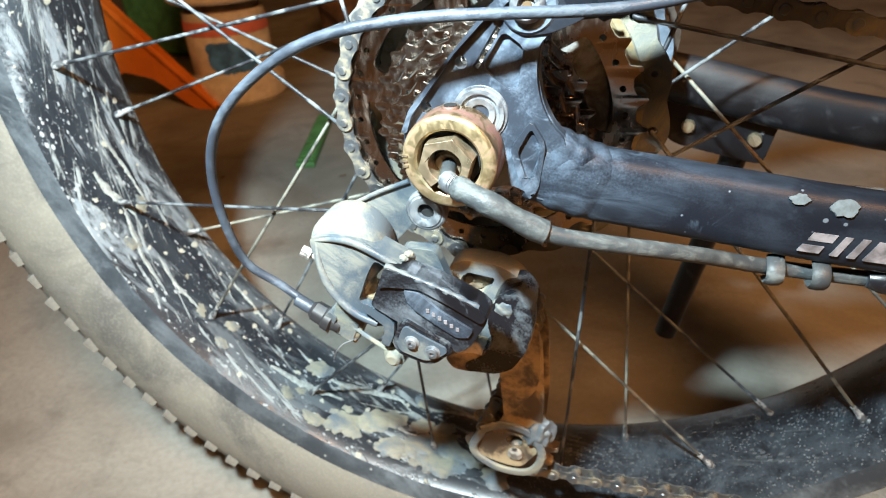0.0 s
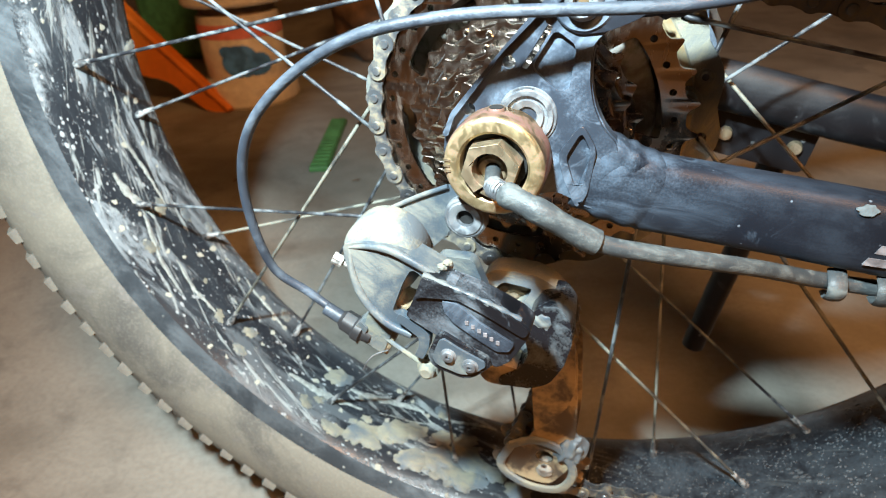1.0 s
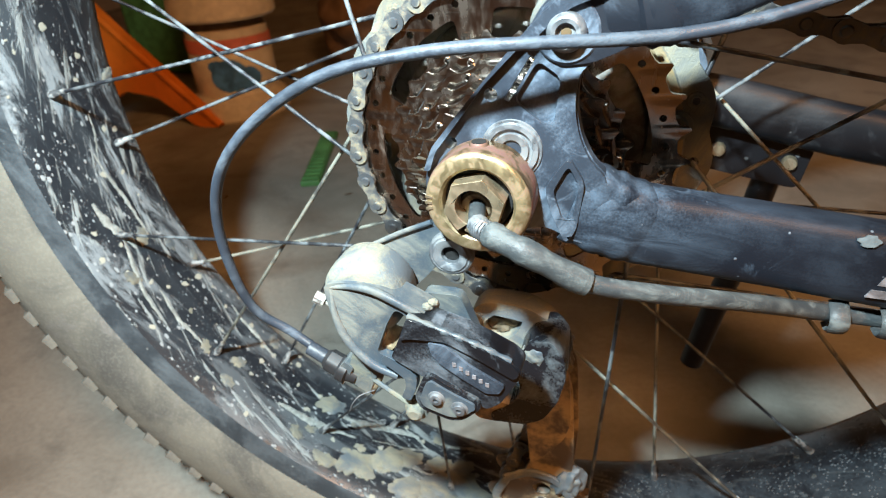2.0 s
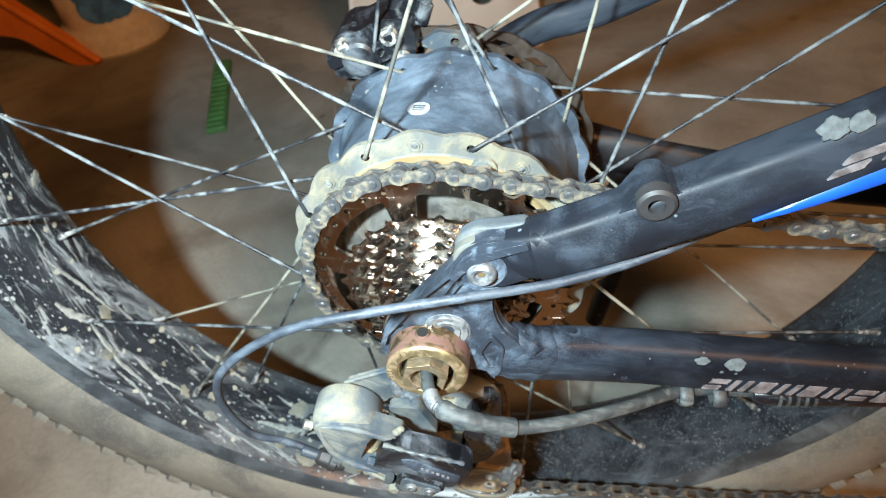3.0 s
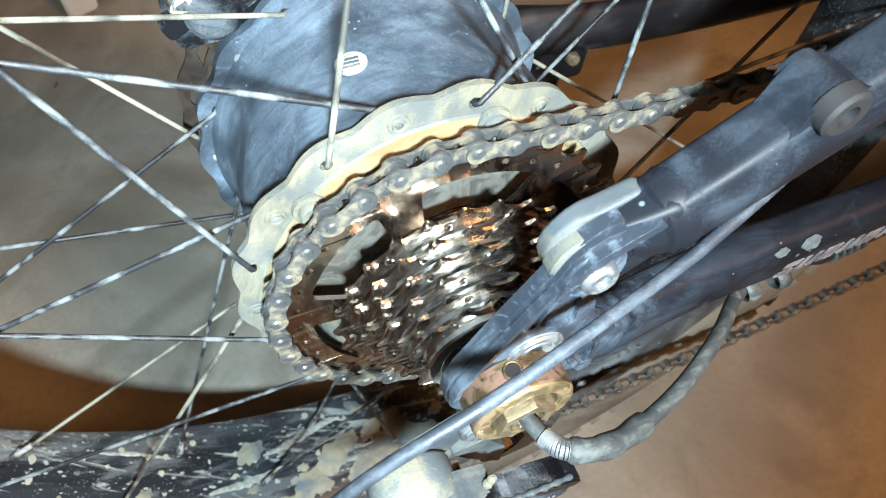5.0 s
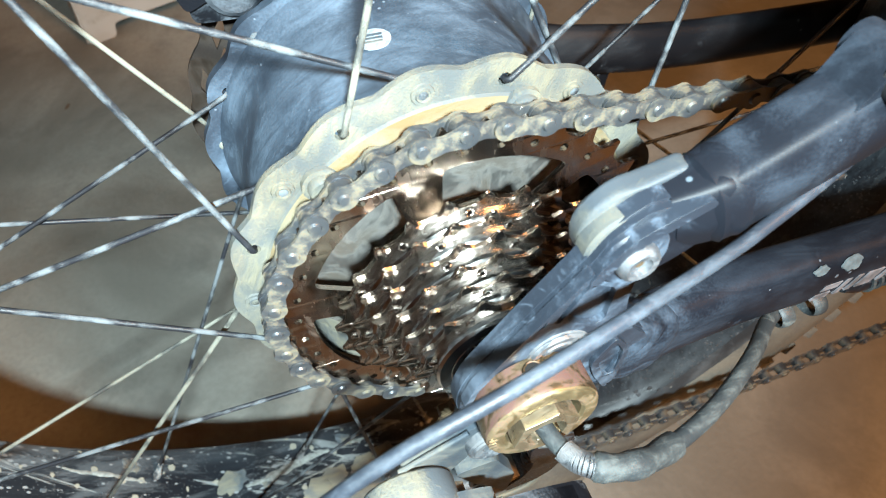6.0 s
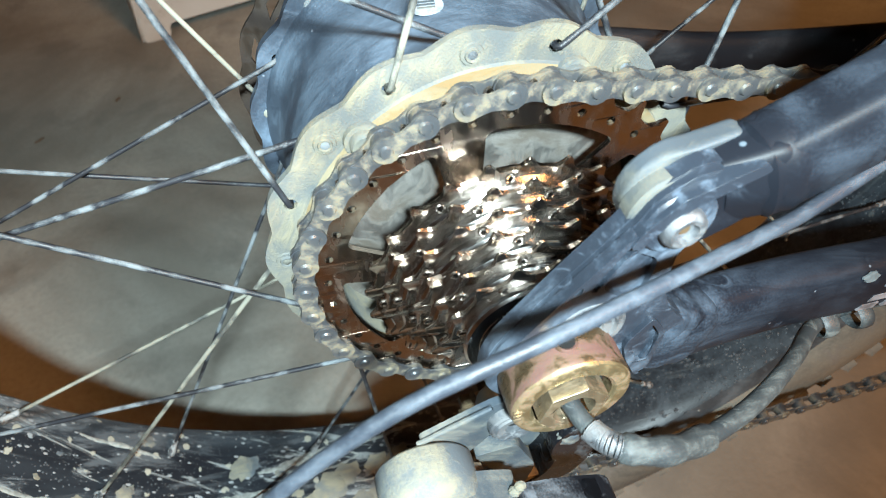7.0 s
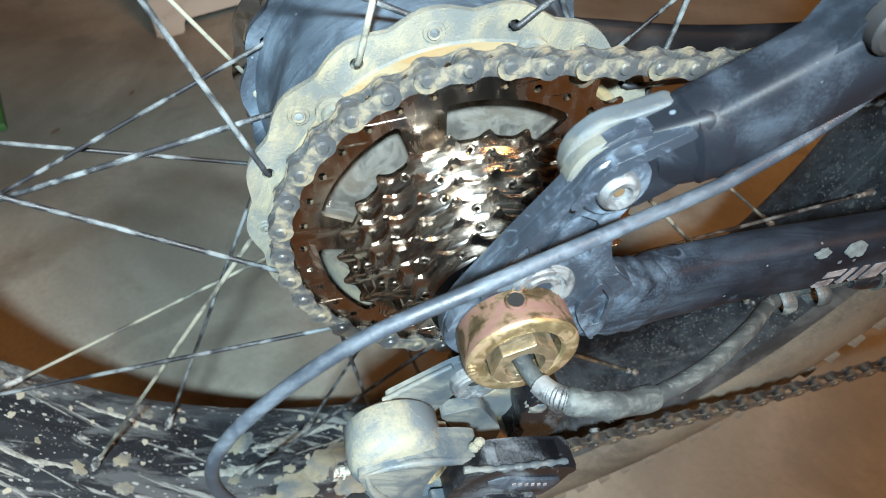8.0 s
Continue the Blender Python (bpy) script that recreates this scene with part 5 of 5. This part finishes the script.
    for x, z in ((-0.057, 0.083), (-0.030, 0.088), (-0.024, 0.074)):
        part("bolt", lathe([(0.0, 0.0415), (0.0024, 0.0415), (0.0028, 0.0395), (0.0046, 0.0395), (0.0050, 0.0450)], 20, x, z), M_BOLT, cal)
    bridge = rounded([(-0.0180, 0.0760), (-0.0060, 0.0830), (0.0140, 0.0800), (0.0200, 0.0700), (0.0060, 0.0700), (-0.0080, 0.0720)], 0.003)
    part("mount", plate(bridge, 0.0560, 0.0660, [circle(0.0040, 0.0765, 0.0026, 16)]), M_DERAIL, cal, "cream dusty caliper mount", bevel=0.001)
    barrel = [Vector((-0.016, 0.060, 0.088)), Vector((-0.012, 0.061, 0.098)), Vector((-0.0118, 0.061, 0.0985)), Vector((-0.006, 0.062, 0.114)), Vector((-0.0058, 0.062, 0.1145)), Vector((-0.003, 0.062, 0.122))]
    part("cable_barrel", sweep(barrel, [0.0058, 0.0058, 0.0044, 0.0044, 0.0030, 0.0030], 20), M_SCUFF, cal, "black barrel of the brake cable")
    strap = rounded([(-0.0660, 0.0700), (-0.0560, 0.0735), (-0.0450, 0.0700), (-0.0300, 0.0760), (-0.0210, 0.0870), (-0.0290, 0.0900), (-0.0400, 0.0840), (-0.0560, 0.0830), (-0.0680, 0.0790)], 0.003)
    part("face_plate", plate(strap, 0.0405, 0.0442, [circle(-0.0350, 0.0795, 0.0024, 14)]), M_SCUFF, cal, "scuffed black face plate", bevel=0.0009)
    spring = [Vector((-0.0205 + 0.0045 * math.cos(k * 0.7), 0.0470 + 0.00028 * k, 0.0790 + 0.0045 * math.sin(k * 0.7))) for k in range(40)]
    part("spring", sweep(spring, 0.0007, 6), M_BOLT_DUSTY, cal, "small return spring")
    arm = smooth_path([(-0.030, 0.060, 0.092), (-0.018, 0.062, 0.108), (-0.004, 0.064, 0.112), (0.006, 0.066, 0.100)], 5)
    part("lever_arm", sweep(arm, 0, 10, oval=(0.004, 0.006)), M_BLACK, cal)
    hose = smooth_path([(0.012, 0.066, 0.112), (0.04, 0.07, 0.124), (0.09, 0.078, 0.128), (0.20, 0.078, 0.165), (0.36, 0.07, 0.245)], 6)
    part("brake_cable", sweep(hose, 0.0026, 10), M_RUBBER, bike, "black brake cable")


build_far_side()


def build_mud():
    """Lumps of mud stuck to the rim."""
    rnd = random.Random(12)
    for k in range(46):
        a = rnd.gauss(254, 7) if k < 22 else rnd.uniform(175, 262)
        r = rnd.uniform(0.004, 0.011) if k < 22 else rnd.uniform(0.0015, 0.005)
        y = rnd.uniform(-0.030, 0.012) if k < 22 else rnd.uniform(-0.033, 0.033)
        x, z = polar(0.2838, a)
        bm = ball((0, 0, 0), r, (1.5, 1.0, 0.22), (0, 0, 0), rough=0.5, sub=3)
        bmesh.ops.transform(bm, matrix=Matrix.Translation((x, y + DISH + YAW * x, z)) @ pose(0, 0, 0, 0, 90 - a, 0) @ pose(0, 0, 0, 0, 0, rnd.uniform(-40, 40)), verts=bm.verts)
        part("mud_lump", bm, M_CREAM, RIM)
    # thin dried strings that ran along the rim
    for k in range(12):
        a0, y0 = rnd.uniform(176, 262), rnd.uniform(-0.030, 0.026)
        swing, drift = rnd.uniform(5, 14), rnd.uniform(-0.016, 0.016)
        wide = rnd.choice((0.0006, 0.0009, 0.0018))
        n = 18
        line, girth = [], []
        for i in range(n + 1):
            f = i / n
            x, z = polar(0.2836, a0 + swing * f)
            y = max(-0.032, min(0.032, y0 + drift * f + 0.0009 * math.sin(7 * f + k) + rnd.uniform(-0.0004, 0.0004)))
            line.append(Vector((x, y + DISH + YAW * x, z)))
            w = wide * (0.35 + math.sin(math.pi * (0.06 + 0.9 * f)) * rnd.uniform(0.5, 1.3))
            girth.append((w * 1.3, w * 0.4))
        part("mud_string", sweep(line, 0, 6, oval=girth, up=(0, 1, 0)), M_SPLASH, RIM, smooth=60)


build_mud()


# ---------------------------------------------------------------- stored things behind the bicycle
def build_tub():
    at = Vector((-1.0, 1.15, 0.0))
    tub = thing("paint_tub", at, "cream plastic tub with a red and blue printed label", "tub")
    bm = lathe([(0.0, 0.0), (0.122, 0.0), (0.128, 0.008), (0.126, 0.05), (0.112, 0.062), (0.106, 0.064), (0.104, 0.222), (0.100, 0.226), (0.0, 0.226)], 48)
    part("body", upright(bm), M_TUB, tub, "cream body with a flared foot")
    bm = lathe([(0.1055, 0.075), (0.1068, 0.077), (0.1068, 0.168), (0.1055, 0.170)], 48, closed=False)
    label = part("label", upright(bm), M_TUB, tub, "printed label")
    bm = lathe([(0.1060, 0.172), (0.1074, 0.173), (0.1072, 0.205), (0.1058, 0.206)], 48)
    part("band", upright(bm), M_RED, label, "faded red band")
    for a, z, r, q in ((-62, 0.118, 0.046, 1.2), (-40, 0.108, 0.036, 1.1), (-78, 0.142, 0.022, 1.0)):
        bm = bmesh.new()
        bmesh.ops.create_icosphere(bm, subdivisions=3, radius=1.0, matrix=pose(0, 0, 0, 0, 0, a) @ pose(0.1062, 0, z) @ Matrix.Diagonal((0.0014, r, r * 0.75 * q, 1)))
        part("picture", bm, M_PRINT_BLUE, label, "blue picture")
    # recess below the lid, filled dark brown for its shade
    bm = lathe([(0.0, 0.2255), (0.094, 0.2265), (0.095, 0.248), (0.0, 0.2485)], 48)
    part("lid_gap_shade", upright(bm), M_BROWN_BAG, tub)
    bm = lathe([(0.128, 0.249), (0.134, 0.256), (0.132, 0.285), (0.120, 0.36), (0.105, 0.43), (0.098, 0.445), (0.0, 0.449)], 48)
    part("lid", upright(bm), M_TUB, tub, "deep cream lid")
    bm = ball((0.03, -0.112, 0.33), 0.03, (1.2, 0.4, 0.9))
    part("grip", bm, M_TUB, tub)


def upright(bm):
    """Turns a shape made about y to stand about z."""
    bmesh.ops.transform(bm, matrix=Matrix(((1, 0, 0, 0), (0, 0, -1, 0), (0, 1, 0, 0), (0, 0, 0, 1))), verts=bm.verts)
    return bm


def build_stored():
    build_tub()
    # orange tray on its edge, leaning on the things behind it
    tray = thing("plastic_tray", (-1.03, 1.02, 0.0), "orange plastic tray leaning on its edge", "tray")
    out = rounded([(0.06, 0.0), (-0.02, 0.0), (-0.12, 0.075), (-0.22, 0.09), (-0.30, 0.04), (-0.36, 0.04), (-0.46, 0.42), (-0.36, 0.42), (-0.18, 0.235)], 0.02)
    ob = part("panel", plate(out, -0.012, 0.012), M_ORANGE, tray, bevel=0.004)
    edge = smooth_path([(0.055, -0.014, 0.008), (-0.18, -0.014, 0.226), (-0.36, -0.014, 0.41)], 6)
    part("rolled_edge", sweep(edge, 0.009, 10), M_ORANGE, tray)
    # white step stool
    stool = thing("step_stool", (-0.17, 1.10, 0.0), "low white plastic step stool with small feet", "stool")
    w, d, h = 0.20, 0.15, 0.23
    turn = pose(0, 0, 0, 0, 0, 14)
    def side(length, holes=True):
        arch = [(-length, 0), (-length + 0.045, 0), (-length + 0.05, 0.022), (length - 0.05, 0.022), (length - 0.045, 0), (length, 0), (length * 0.86, h), (-length * 0.86, h)]
        return plate(rounded(arch, 0.008), -0.004, 0.004, [circle(x, 0.13, 0.028, 20) for x in ((-0.4 * length, 0.4 * length) if holes else ())])
    for k, (length, x, y, rz, lean) in enumerate(((w, 0, -d, 0, -7), (w, 0, d, 180, -7), (d, -w, 0, -90, -7), (d, w, 0, 90, -7))):
        ob = part("side_panel", side(length), M_WHITE, stool, bevel=0.002)
        ob.matrix_local = turn @ Matrix.Translation((x, y, 0)) @ pose(0, 0, 0, 0, 0, rz) @ pose(0, 0, 0, lean, 0, 0)
    top = plate(rounded([(-0.19, -0.14), (0.19, -0.14), (0.19, 0.14), (-0.19, 0.14)], 0.03), 0.0, 0.012)
    bmesh.ops.transform(top, matrix=Matrix(((1, 0, 0, 0), (0, 0, 1, 0), (0, 1, 0, 0), (0, 0, 0, 1))), verts=top.verts)
    ob = part("top", top, M_WHITE, stool, bevel=0.004)
    ob.matrix_local = turn @ Matrix.Translation((0, 0, h - 0.004))
    # green bar on the floor
    bar = thing("plastic_bar", (-0.605, 0.835, 0.0), "dark green ribbed plastic bar lying on the floor", "bar")
    turn = pose(0, 0, 0, 0, 0, 108.5 - 90)
    ob = part("body", box((-0.019, -0.15, 0.0), (0.019, 0.15, 0.012)), M_GREEN, bar, bevel=0.003)
    ob.matrix_local = turn
    for k in range(14):
        ob = part("ridge", box((-0.015, -0.138 + 0.0205 * k, 0.012), (0.015, -0.128 + 0.0205 * k, 0.016)), M_GREEN, bar, smooth=0)
        ob.matrix_local = turn
    # green canister
    can = thing("canister", (-1.52, 1.62, 0.0), "dark green plastic canister standing on the floor", "canister")
    part("body", box((-0.16, -0.10, 0.0), (0.16, 0.10, 0.42)), M_GREEN, can, bevel=0.03)
    part("cap", upright(lathe([(0.0, 0.45), (0.028, 0.45), (0.03, 0.445), (0.03, 0.415)], 24, 0.08)), M_RUBBER, can)
    part("handle", sweep(smooth_path([(-0.10, 0, 0.415), (-0.08, 0, 0.455), (0.0, 0, 0.465), (0.04, 0, 0.415)], 5), 0.014, 10), M_GREEN, can)
    # brown sack
    sack = ball((0, 0, 0.17), 0.17, (0.82, 0.7, 1.0), rough=0.25, sub=4)
    for v in sack.verts:
        v.co.z = max(0.0, v.co.z)
    sack = finish("sack", sack, M_BROWN_BAG)
    sack.location = (-0.82, 1.62, 0.0)
    tagged(sack, "slumped brown sack standing on the floor", "sack")
    # packets
    pack = thing("packet", (-0.62, 1.72, 0.0), "yellow and green printed packet standing upright", "packet")
    part("body", box((-0.08, -0.04, 0.0), (0.08, 0.04, 0.30)), M_GREEN, pack, bevel=0.012)
    part("label", box((-0.075, -0.046, 0.14), (0.075, -0.0395, 0.27)), M_YELLOW_BAG, pack, "yellow label", bevel=0.002)
    part("patch", box((-0.05, -0.050, 0.03), (0.03, -0.0395, 0.10)), M_PRINT_BLUE, pack, "blue patch", bevel=0.002)
    # scraps
    rnd = random.Random(3)
    for x, y, r in ((-0.465, 0.669, 0.0045), (-0.70, 0.62, 0.004), (-0.36, 0.74, 0.004)):
        bm = ball((0, 0, 0.002), r, (1.6, 0.7, 0.14), (0, 0, rnd.uniform(0, 180)), rough=0.5)
        ob = finish("scrap", bm, M_YELLOW_BAG if r > 0.01 else M_BROWN_BAG)
        ob.location = (x, y, 0.0)
        tagged(ob, "small dry scrap lying on the floor", "scrap", "scraps on the floor")


build_stored()
